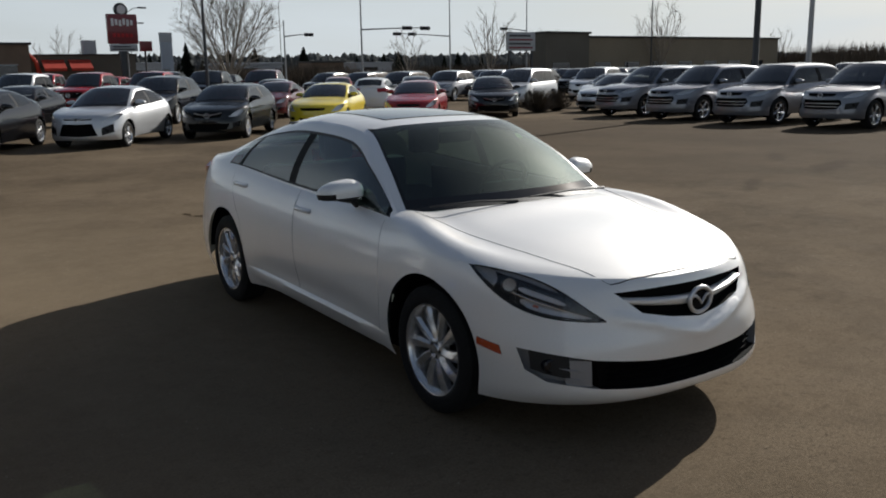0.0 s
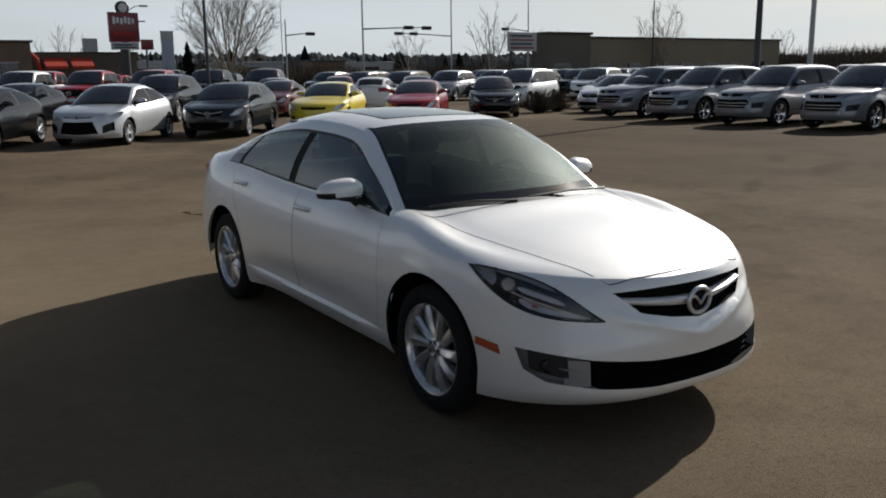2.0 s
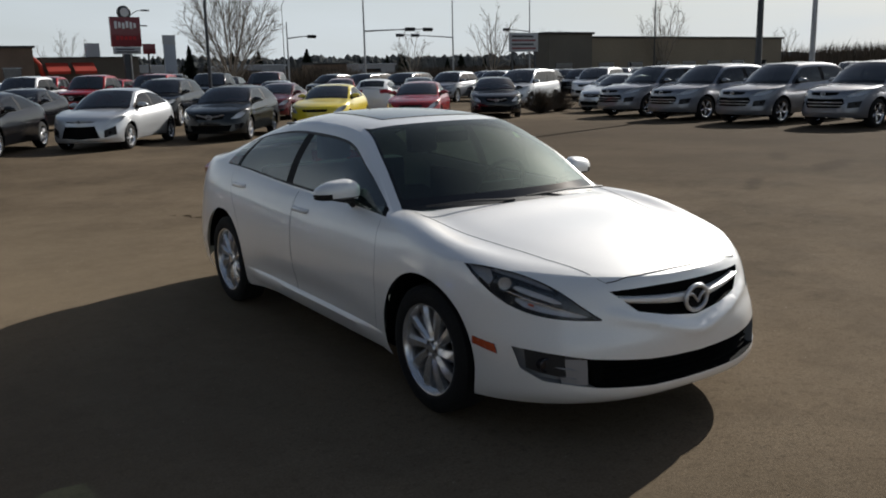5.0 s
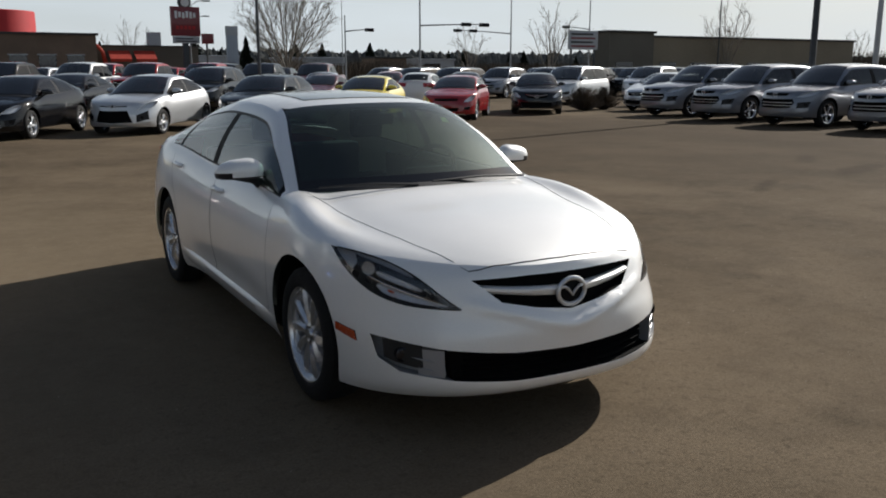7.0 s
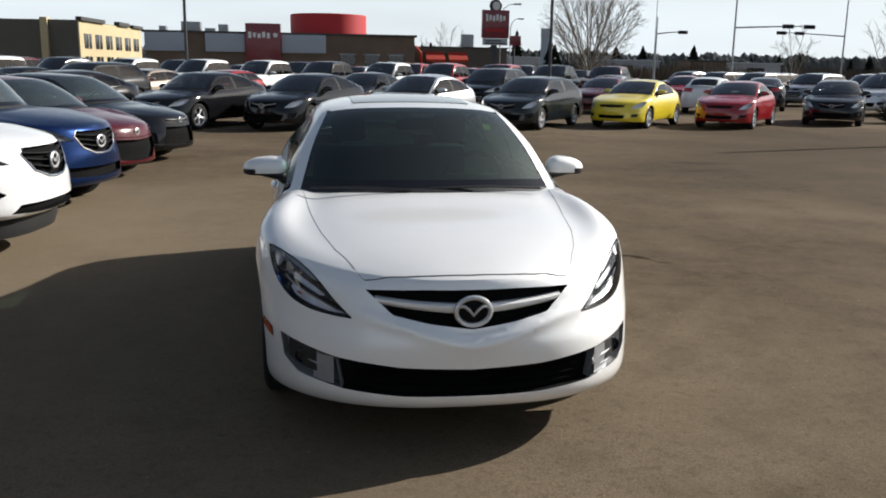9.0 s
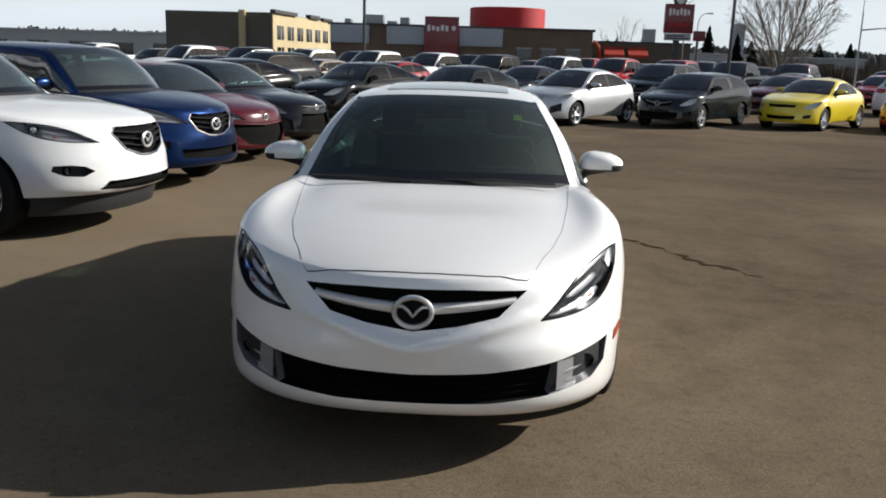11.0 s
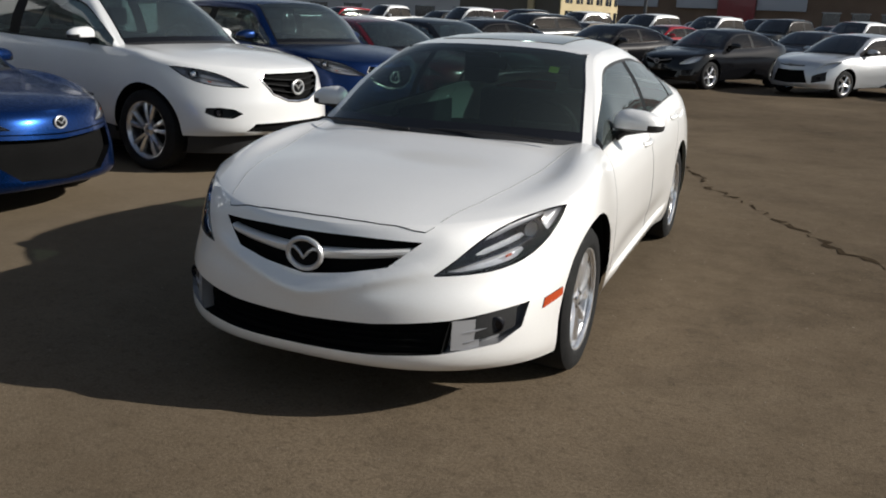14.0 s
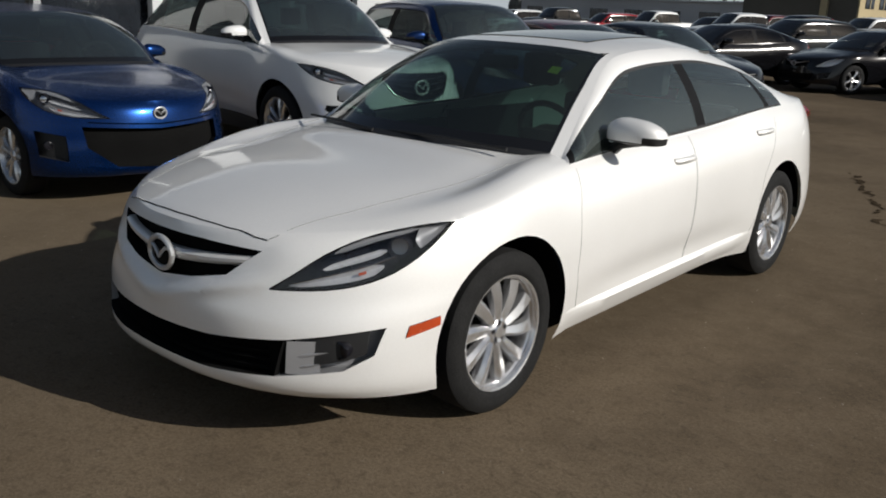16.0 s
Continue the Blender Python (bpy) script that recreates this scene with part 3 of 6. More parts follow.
def make_car(label, category, s, color, m, wheels=None, style=None, detail=0, group="", name="car", kind_word=""):
    car = thing(name, label, category, m, group)
    st = dict(hl=((0.56 * s["W"], s["yn"] + 0.2, s["zn"] - 0.17), (0.915 * s["W"], s["yn"] + 0.72, s["zn"] + 0.035)), h=(0.566, 0.824, 0),
              grille=[(0, s["zn"] - 0.05), (0.40, s["zn"] - 0.055), (0.34, s["zn"] - 0.17), (0, s["zn"] - 0.2)],
              lower=[(0, 0.43), (0.56, 0.44), (0.5, 0.29), (0, 0.28)], fog=[(0.63, 0.46), (0.80, 0.49), (0.77, 0.36), (0.63, 0.34)], bars=1, badge=True, chin=False)
    st.update(style or {})
    bm, zt, xt = body_half(s)
    zones = cabin_half(s, zt, xt)
    whole = bm.copy()
    for f in zones.get("roof").faces:
        whole.faces.new([whole.verts.new(v.co) for v in f.verts])
    from_tree = BVHTree.FromBMesh(whole)
    whole.free()
    R, arch = s["R"], s["arch"]
    ns_ = 44 if detail else 26
    for ya in (s["af"], s["ar"]):
        poly = [(ya + arch * math.cos(math.tau * i / ns_), R + 0.012 + arch * math.sin(math.tau * i / ns_)) for i in range(ns_)]
        carve(bm, poly, (0, 1, 0), lambda c: c.x > 0.45 * s["W"] and abs(c.y - ya) < 0.5).free()
    face = lambda c: c.y < s["af"] - 0.25
    front = Vector((0, 1, 0))
    # lamps
    lens = carve(bm, headlight_poly(*st["hl"], st["h"]), st["h"], lambda c: c.x > 0.25 and c.y < s["af"] + 0.15 and c.y < s["yn"] + 1.1)
    inward = Vector((-0.045, 0.075, -0.02))
    hous = sunk(copied(lens), inward)
    for i, (ob, le) in enumerate(zip(both("headlight", hous, (SATIN, GREYSATIN, LAMPDARK)[detail], car), (False, True))):
        lb = mirrored(copied(lens), both=False) if le else copied(lens)
        part("lens", lb, CLEAR, ob)
        k = -1 if le else 1
        if detail:
            nn = Vector((0.824, -0.566, 0))
            hh = Vector(st["h"]).normalized()
            la, lb_ = Vector(st["hl"][0]), Vector(st["hl"][1])

            def at(u, w, deep):
                """A place in the lamp: u from the inner to the outer tip, w from the lower to the upper edge, deep behind the lens."""
                lo, up = LAMP_LOW(u), LAMP_UP(u)
                p = hh * (la.dot(hh) + (lb_ - la).dot(hh) * u) + Vector((0, 0, la.z + (lb_.z - la.z) * (lo + (up - lo) * w)))
                q = (from_tree.ray_cast(p + nn * 3, -nn)[0] or p) - nn * deep
                return Vector((q.x * k, q.y, q.z))

            def sheet(nm, u0, u1, w0, w1, deep, hollow, mm, lab=""):
                sb = bmesh.new()
                rows = []
                for i in range(19):
                    f = i / 18
                    ends = min(1.0, 6 * f + 0.3, 6 * (1 - f) + 0.3)
                    mid_ = (w0 + w1) / 2
                    rows.append([at(u0 + (u1 - u0) * f, mid_ + (w0 + (w1 - w0) * j / 4 - mid_) * ends, deep + hollow * math.sin(math.pi * j / 4) + (0.0015 if i % 2 else 0)) for j in range(5)])
                grid(sb, rows)
                part(nm, sb, mm, ob, lab)
            mid = at(0.69, 0.50, 0.036)
            for nm, prof, mm in (("bezel", [(-0.03, 0.044), (0.012, 0.043), (0.018, 0.038), (0.008, 0.033), (-0.01, 0.031)], LAMPDARK), ("projector", [(-0.015, 0.032), (0.006, 0.028), (0.014, 0.016), (0.017, 0.0)], CLEAR if detail > 1 else CHROME),
                                 ("reflector", [(-0.02, 0.036), (-0.028, 0.0)], SATIN)):
                lb = bmesh.new()
                lathe(lb, prof, 20)
                part(nm, lb, mm, ob).matrix_basis = pose(mid.x, mid.y, mid.z, 0, 0, -90 + 40 * k)
            rim = [at(u, w, 0.002) for u, w in [(i / 14, 0.0) for i in range(15)] + [(i / 14, 1.0) for i in range(13, 0, -1)]]
            lb = bmesh.new()
            tube(lb, rim + rim[:1], 0.004, 0.004, 6)
            part("rim", lb, GLOSSBLACK, ob, "black lamp surround")
            sheet("turn_lamp", 0.10, 0.60, 0.07, 0.33, 0.022, 0.012, LAMPBRIGHT, "chrome lower reflector")
            sheet("bowl_reflector", 0.28, 0.62, 0.46, 0.62, 0.026, 0.012, LAMPBRIGHT, "chrome bowl reflector")
            sheet("outer_reflector", 0.78, 0.97, 0.16, 0.90, 0.018, 0.012, GREYSATIN, "bright outer reflector")
            # light grey strip standing in for the sky's reflection along the upper edge
            sheet("upper_trim", 0.34, 0.80, 0.84, 0.96, 0.012, 0.004, GREYSATIN)
            lb = bmesh.new()
            tube(lb, [at(0.12 + 0.54 * i / 8, 0.36, 0.014) for i in range(9)], 0.0025, 0.0035, 6)
            part("trim_line", lb, CHROME, ob, "thin chrome line")
            lb = bmesh.new()
            tube(lb, [at(u, 0.22, 0.016) for u in (0.46, 0.48, 0.50)], 0.0055, 0.0055, 6)
            part("amber_bulb", lb, AMBER, ob, "amber turn signal")
    lens.free()
    # grilles
    gb = carve(bm, st["grille"] if st["grille"][0][0] else st["grille"] + [(-0.05, st["grille"][-1][1]), (-0.05, st["grille"][0][1])], (1, 0, 0), face)
    gp = sunk(mirrored(gb), (0, 0.05, 0.0))
    grille = part("grille", gp, st.get("grille_mat", DARK), car)
    zs = [p[1] for p in st["grille"]]
    gw = max(p[0] for p in st["grille"])
    for b in st.get("bar_at", [((0.55, 0.92), 0.012)] * st["bars"]):
        (zc_, ze_), th = b
        z_mid, z_end = min(zs) + (max(zs) - min(zs)) * zc_, min(zs) + (max(zs) - min(zs)) * ze_
        rows = []
        for i in range(-16, 17):
            x = i / 16 * gw * st.get("bar_w", 0.93)
            z = z_mid + (z_end - z_mid) * abs(i / 16) ** 1.5
            q = from_tree.ray_cast(Vector((abs(x) + 1e-3, -4, z)), front)[0]
            y = (q.y if q else s["yn"]) + 0.006
            t = th * (1 - 0.35 * abs(i / 16))
            rows.append([(x, y + 0.035, z - t), (x, y + 0.006, z - t), (x, y - 0.004, z - t * 0.3), (x, y - 0.004, z + t * 0.5), (x, y + 0.008, z + t), (x, y + 0.035, z + t)])
        bb = bmesh.new()
        grid(bb, rows)
        bmesh.ops.recalc_face_normals(bb, faces=bb.faces)
        part("grille_bar", bb, st.get("bar_mat", SATIN), grille)
    if st.get("grille_rim"):
        half = resample([(max(0.0, x), z, 0) for x, z in st["grille"][1:]], 0.03)
        for k in (1, -1):
            pts = []
            for p in half:
                q = from_tree.ray_cast(Vector((p.x + 1e-3, -4, p.y)), front)[0]
                if q:
                    pts.append((q.x * k, q.y - 0.002, q.z))
            bb = bmesh.new()
            tube(bb, pts, 0.006, 0.012, 6)
            part("grille_surround", bb, CHROME, grille, "chrome lower surround")
    for zc_, wx, th in st.get("low_bars", ()):
        rows = []
        for i in range(-12, 13):
            x = wx * i / 12
            q = from_tree.ray_cast(Vector((abs(x) + 1e-3, -4, zc_)), front)[0]
            y = (q.y if q else s["yn"]) + 0.004
            rows.append([(x, y + 0.04, zc_ - th), (x, y, zc_ - th * 0.6), (x, y, zc_ + th * 0.6), (x, y + 0.04, zc_ + th)])
        bb = bmesh.new()
        grid(bb, rows)
        part("bumper_bar", bb, SATIN, car)
    if st["badge"]:
        zb_ = st.get("badge_z", (min(zs) + max(zs)) / 2)
        q = from_tree.ray_cast(Vector((0.002, -4, zb_)), front)[0]
        yb = (q.y if q else s["yn"]) - 0.012
        bs = st.get("badge_s", 1.0)
        bb = bmesh.new()
        ring = [(0.068 * bs * math.cos(math.tau * i / 28), yb, zb_ + 0.055 * bs * math.sin(math.tau * i / 28)) for i in range(29)]
        tube(bb, ring, 0.010 * bs, None, 8)
        tube(bb, [(-0.06 * bs, yb, zb_ + 0.02 * bs), (-0.036 * bs, yb - 0.006, zb_ + 0.022 * bs), (-0.018 * bs, yb - 0.007, zb_ + 0.008 * bs), (0, yb - 0.008, zb_ - 0.014 * bs), (0.018 * bs, yb - 0.007, zb_ + 0.008 * bs), (0.036 * bs, yb - 0.006, zb_ + 0.022 * bs), (0.06 * bs, yb, zb_ + 0.02 * bs)], 0.0065 * bs, 0.0065 * bs, 6)
        badge = part("badge", bb, SATIN, car, "chrome oval badge")
        bb = bmesh.new()
        bmesh.ops.create_uvsphere(bb, u_segments=20, v_segments=8, radius=1, matrix=Matrix.Translation((0, yb + 0.008, zb_)) @ Matrix.Diagonal((0.066 * bs, 0.008, 0.053 * bs, 1)))
        part("badge_field", bb, PILLARBLACK, badge)
    lg = carve(bm, st["lower"] + [(-0.05, st["lower"][-1][1]), (-0.05, st["lower"][0][1])], (1, 0, 0), lambda c: c.y < s["af"] - 0.3)
    low = part("lower_grille", sunk(mirrored(lg), (0, 0.06, 0)), DARK, car)
    if detail > 1:
        for i in range(1, 5):
            rows = []
            for j in range(-14, 15):
                x = j / 14 * 0.50
                f = i / 5
                zt_, zb2 = 0.41 + 0.035 * abs(x) / 0.56, 0.292 + 0.01 * abs(x) / 0.56
                z = zb2 + (zt_ - zb2) * f
                q = from_tree.ray_cast(Vector((abs(x) + 1e-3, -4, z)), front)[0]
                rows.append([(x, q.y + 0.055, z + 0.004), (x, q.y + 0.025, z), (x, q.y + 0.055, z - 0.004)])
            bb = bmesh.new()
            grid(bb, rows)
            part("slat", bb, DARK, low)
    fg = carve(bm, st["fog"], (1, 0, 0), lambda c: c.x > 0.3 and c.y < s["af"] - 0.1)
    fc = sum((f.calc_center_median() for f in fg.faces), Vector()) / max(1, len(fg.faces))
    fb = sunk(fg, (-0.02, 0.07, 0))
    for k, ob in zip((1, -1), both("fog_lamp", fb, st.get("fog_mat", PLASTIC), car)):
        lb = bmesh.new()
        lathe(lb, [(-0.022, 0.035), (0.015, 0.033), (0.018, 0.027), (0.008, 0.025), (0.013, 0.0)], 16)
        fx = st.get("fog_at", (fc.x, fc.z))
        fq = from_tree.ray_cast(Vector((fx[0] + 0.03, -4, fx[1])), front)[0]
        part("fog_lens", lb, [LAMPDARK], ob, "round fog lamp").matrix_basis = pose(fx[0] * k, (fq.y if fq else fc.y + 0.03) + (0.0 if detail > 1 else 0.03), fx[1], 0, 0, -90 + 12 * k)
        if detail > 1:
            # two sharp silver fins on the inner wing, then a black pocket round the lamp
            for x0, z0, x1, z1, r in ((0.60, 0.378, 0.692, 0.400, 0.012), (0.60, 0.338, 0.674, 0.358, 0.010)):
                q0, q1 = (from_tree.ray_cast(Vector((a, -4, b)), front)[0] for a, b in ((x0, z0), (x1, z1)))
                lb = bmesh.new()
                tube(lb, [(x0 * k, q0.y + 0.028, z0), ((x0 + x1) / 2 * k, (q0.y + q1.y) / 2 + 0.014, (z0 + z1) / 2), (x1 * k, q1.y + 0.012, z1)], r, 0.0005, 6)
                part("fin", lb, FOGSILVER, ob)
            rows = []
            for i in range(7):
                f = i / 6
                x = 0.652 + 0.12 * f
                z_lo, z_hi = 0.348 + 0.03 * f + 0.03 * max(0, f - 0.7), 0.449 + 0.023 * f
                row = []
                for j in range(5):
                    z = z_lo + (z_hi - z_lo) * j / 4
                    q = from_tree.ray_cast(Vector((x, -4, z)), front)[0]
                    row.append((q.x * k, q.y + 0.022, z))
                rows.append(row)
            lb = bmesh.new()
            grid(lb, rows)
            part("pocket", lb, PLASTIC, ob, "black fog lamp pocket")
            rows = []
            for i in range(5):
                z = 0.318 + 0.118 * i / 4
                q0, q1 = (from_tree.ray_cast(Vector((a, -4, z)), front)[0] for a in (0.582, 0.668))
                rows.append([(q0.x * k, q0.y + 0.008, z), ((q0.x + q1.x) / 2 * k, (q0.y + q1.y) / 2 + 0.014, z), (q1.x * k, q1.y + 0.024, z)])
            lb = bmesh.new()
            grid(lb, rows)
            part("blade", lb, FOGSILVER, ob, "satin silver inner wing")
    if st.get("marker"):
        mk = carve(bm, st["marker"], (0, 1, 0), lambda c: c.x > 0.6 and c.y < 0)
        for v in mk.verts:
            v.co += Vector((0.004, -0.001, 0))
        both("side_marker", sunk(mk, (0.0, 0, 0)), AMBER, car, "amber side marker")
    tl = carve(bm, [(s["yt"] - 0.45, s["zb"] - 0.07), (s["yt"] - 0.2, s["zb"] - 0.02), (s["yt"] + 0.1, s["zb"] - 0.05), (s["yt"] + 0.1, s["zb"] - 0.2), (s["yt"] - 0.2, s["zb"] - 0.19)], (0, 1, 0), lambda c: c.x > 0.35 and c.y > s["ar"])
    both("tail_lamp", sunk(tl, (0.022, 0.012, 0)) if detail > 1 else tl, TAILRED, car, "red tail lamp")
    # hood and doors as panels of their own
    hp = st.get("hood")
    gaps = []
    if hp:
        hb = carve(bm, hp, (1, 0, 0), lambda c: c.z > s["zn"] - 0.03 and c.y < s["cowl"] + 0.3, (0, 1, 0))
        part("hood", mirrored(hb), color, car)
        cut = st.get("hood_front", 5)
        for line in (hp[:cut], hp[cut - 1:-2]):
            gaps.append(line_on(from_tree, [(p.x, p.y, 0) for p in resample([(max(0, x), y, 0) for x, y in line], 0.03)], (0, 0, -1), 0.0))
        fb_ = bmesh.new()
        tube(fb_, gaps.pop(0), 0.0034, 0.003, 5)
        both("hood_gap", fb_, DARK, car)
    doors = []
    for poly, (hy, hz) in st.get("door_polys", []):
        db = carve(bm, poly, (0, 1, 0), lambda c: c.x > 0.5)
        for ob in both("door", db, color, car):
            doors.append((ob, hy, hz))
        gaps.append(line_on(from_tree, [(0, p.x, p.y) for p in resample([(y, z, 0) for y, z in poly], 0.03)], (-1, 0, 0)))
    for pts in gaps:
        if len(pts) > 2:
            bb = bmesh.new()
            r_ = 0.0016 if pts[0].z > 0.75 and pts[0].y < -1.5 else 0.0013
            tube(bb, pts, r_, r_, 5)
            both("panel_gap", bb, GAPGREY, car)
    for i, (ob, hy, hz) in enumerate(doors):
        k = 1 if i % 2 == 0 else -1
        q = from_tree.ray_cast(Vector((3, hy, hz)), Vector((-1, 0, 0)))[0]
        bb = bmesh.new()
        pts = [Vector((q.x + o, hy + d, hz + 0.004 * math.cos(d * 20))) for d, o in ((-0.10, -0.006), (-0.08, 0.012), (-0.04, 0.02), (0.04, 0.02), (0.08, 0.014), (0.10, -0.006))]
        tube(bb, [(p.x * k, p.y, p.z) for p in pts], 0.015, 0.017, 8)
        part("door_handle", bb, color, ob)
    part("body", mirrored(bm), color, car, sharp=50)
    if detail > 1:
        # ledge along the sill between the wheels
        rows = []
        y0, y1 = s["af"] + arch + 0.03, s["ar"] - arch - 0.02
        for i in range(31):
            y = y0 + (y1 - y0) * i / 30
            f = min(1, i / 4, (30 - i) / 4)
            zc_ = 0.315 + 0.035 * i / 30
            row = []
            for dz, o in ((0.022, -0.003), (0.008, 0.010), (-0.006, 0.016), (-0.05, 0.012), (-0.10, -0.004)):
                q = from_tree.ray_cast(Vector((3, y, zc_ + dz)), Vector((-1, 0, 0)))[0]
                row.append(((q.x if q else s["W"] - 0.05) + (o * f if o > 0 else o), y, zc_ + dz))
            rows.append(row)
        bb = bmesh.new()
        grid(bb, rows)
        bmesh.ops.recalc_face_normals(bb, faces=bb.faces)
        if sum(f.normal.x for f in bb.faces) < 0:
            bmesh.ops.reverse_faces(bb, faces=bb.faces)
        both("sill", bb, color, car)
    # underside and wheel housings
    bb = bmesh.new()
    box(bb, (-s["W"] + 0.4, s["yn"] + 0.22, s["z0"] + 0.06), (s["W"] - 0.4, s["yt"] - 0.3, s["z0"] + 0.10))
    box(bb, (-s["W"] + 0.14, s["yn"] + 0.5, s["z0"] + 0.07), (s["W"] - 0.14, s["af"] - 0.42, s["z0"] + 0.11))
    box(bb, (-s["W"] + 0.1, s["af"] + 0.42, s["z0"] + 0.025), (s["W"] - 0.1, s["ar"] - 0.42, s["z0"] + 0.065))
    part("underbody", bb, DARK, car)
    if st.get("valance"):
        bb = bmesh.new()
        rows = []
        for i in range(-10, 11):
            x = 0.86 * i / 10
            y = s["yn"] + 0.14 + 0.75 * abs(x) ** 3
            rows.append([(x, y + 0.1, 0.20), (x, y + 0.03, 0.21), (x, y, 0.30), (x, y, s["z0"] + 0.05)])
        grid(bb, rows)
        part("valance", bb, PLASTIC, car, "black lower valance")
        for k in (1, -1):
            x0, x1 = sorted((k * (s["W"] - 0.13), k * (s["W"] - 0.07)))
            part("sill", boxm((x0, s["af"] + 0.44, 0.24), (x1, s["ar"] - 0.44, s["z0"] + 0.06), 0.02), PLASTIC, car, "black plastic sill")
    for k in (1, -1):
        for ya in (s["af"], s["ar"]):
            bb = bmesh.new()
            rows = []
            for i in range(29):
                a = radians((4 if ya > 0 else -8) + (198 if ya > 0 else 210) * i / 28)
                row = []
                for x, r in ((s["W"] - 0.03, arch + 0.018), (s["W"] - 0.12, arch + 0.022), (0.52, arch + 0.02), (0.52, 0.05)):
                    y, z = ya + r * math.cos(a), R + 0.012 + r * math.sin(a)
                    q = from_tree.ray_cast(Vector((3, y, max(z, s["z0"] + 0.09))), Vector((-1, 0, 0)))[0]
                    row.append((k * min(x, (q.x if q else x) - 0.02), y, z))
                rows.append(row)
            grid(bb, rows)
            part("wheel_housing", bb, DARK, car)
    # glasshouse
    rb = mirrored(zones.pop("roof"))
    part("roof", rb, color, car, sharp=60)
    gl = (FARSCREEN, NEARSCREEN, SCREEN)[detail]
    for z, b in zones.items():
        if z == "windshield":
            o = part("windshield", mirrored(b), gl, car)
        elif z == "rear_window":
            part("rear_window", mirrored(b), SCREEN if detail > 1 else PRIVACY, car)
        elif z == "sunroof":
            for v in b.verts:
                v.co.z += 0.004
            part("sunroof", mirrored(b), SUNGLASS, car, "tinted glass sunroof panel")
        elif z == "frit":
            for piece in islands(mirrored(b)):
                part("windshield_border", piece, GLOSSBLACK, car)
        elif z == "cowl":
            part("cowl", mirrored(b), PLASTIC, car)
        elif z.startswith("window") and z != "window_trim":
            both("side_window", b, (PRIVACY, NEARSCREEN, GLASS)[detail], car)
        elif z == "pillar":
            for piece in islands(b):
                both("pillar", piece, PILLARBLACK, car)
        else:
            for piece in islands(b):
                both("window_trim", piece, GLOSSBLACK if detail < 2 else PLASTIC, car)
    # mirrors
    mx_, my_, mz_ = s["W"] + 0.0, s["cowl"] + 0.64, s["ze"] + 0.105
    bb = bmesh.new()
    bmesh.ops.create_uvsphere(bb, u_segments=20, v_segments=12, radius=1)
    for v in bb.verts:
        x, y, z = v.co
        sq = lambda a, p: math.copysign(abs(a) ** p, a)
        y2 = sq(y, 0.75)
        v.co = Vector((mx_ + 0.13 * sq(x, 0.75), my_ + (0.075 if y2 < 0 else 0.03) * y2 + 0.03 * x, mz_ + (0.078 * sq(z, 0.8) * (1 - 0.26 * max(0, x + 0.35)) if z > 0 else 0.042 * sq(z, 0.35)) - 0.004 * x))
    cap_ = [f for f in bb.faces if f.calc_center_median().z < mz_ - 0.014]
    lowb = bmesh.new()
    for f in cap_:
        lowb.faces.new([lowb.verts.new(v.co) for v in f.verts])
    bmesh.ops.remove_doubles(lowb, verts=lowb.verts, dist=1e-5)
    bmesh.ops.delete(bb, geom=cap_, context="FACES")
    arm = bmesh.new()
    tube(arm, [(s["W"] - 0.15, my_ + 0.01, s["ze"] - 0.0), (s["W"] - 0.08, my_ + 0.0, mz_ - 0.05), (s["W"] + 0.03, my_, mz_ - 0.03)], 0.03, 0.016, 8)
    caps = both("side_mirror", bb, color, car)
    for o, b in zip(caps, (lowb, mirrored(copied(lowb), both=False))):
        part("mirror_base", b, PLASTIC, o)
    for o, b in zip(caps, (arm, mirrored(copied(arm), both=False))):
        part("mirror_arm", b, PLASTIC, o)
    for x in (1, -1):
        for ya in (s["af"], s["ar"]):
            add_wheel(car, wheels or WHEEL_SMALL, x * (s["W"] - 0.125), ya, R, 13 * x + 20 * ya)
    # cabin
    fl = s["z0"] + 0.12
    part("cabin_floor", boxm((-s["W"] + 0.16, s["cowl"] + 0.1, fl - 0.05), (s["W"] - 0.16, s["deck"] - 0.3, fl)), CABIN, car)
    if detail:
        dz = s["zc"]
        bb = bmesh.new()
        box(bb, (-s["W"] + 0.17, s["cowl"] + 0.18, dz - 0.35), (s["W"] - 0.17, s["cowl"] + 0.62, dz - 0.035), 0.05, 3)
        box(bb, (-s["W"] + 0.2, s["cowl"] + 0.02, dz - 0.3), (s["W"] - 0.2, s["cowl"] + 0.3, dz - 0.055), 0.03)
        part("dashboard", bb, CABIN, car)
        for x in (0.37, -0.37):
            bb = bmesh.new()
            seat(bb, x, s["cowl"] + 1.25, fl + 0.12)
            cushion, *rest_ = islands(bb)
            so = part("seat", cushion, CABIN, car)
            for piece in rest_:
                part("backrest", piece, CABIN, so)
            part("headrest", boxm((x - 0.12, s["cowl"] + 1.68, fl + 0.80), (x + 0.12, s["cowl"] + 1.78, fl + 1.0), 0.04), CABIN, so)
        bb = bmesh.new()
        box(bb, (-0.62, s["cowl"] + 1.9, fl + 0.1), (0.62, s["cowl"] + 2.4, fl + 0.3), 0.06)
        ro = part("rear_bench", bb, CABIN, car)
        part("backrest", boxm((-0.62, s["cowl"] + 2.36, fl + 0.1), (0.62, s["cowl"] + 2.52, fl + 0.72), 0.06), CABIN, ro)
        bb = bmesh.new()
        c, tilt = Vector((0.37, s["cowl"] + 0.78, dz - 0.02)), Matrix.Rotation(radians(25), 3, "X")
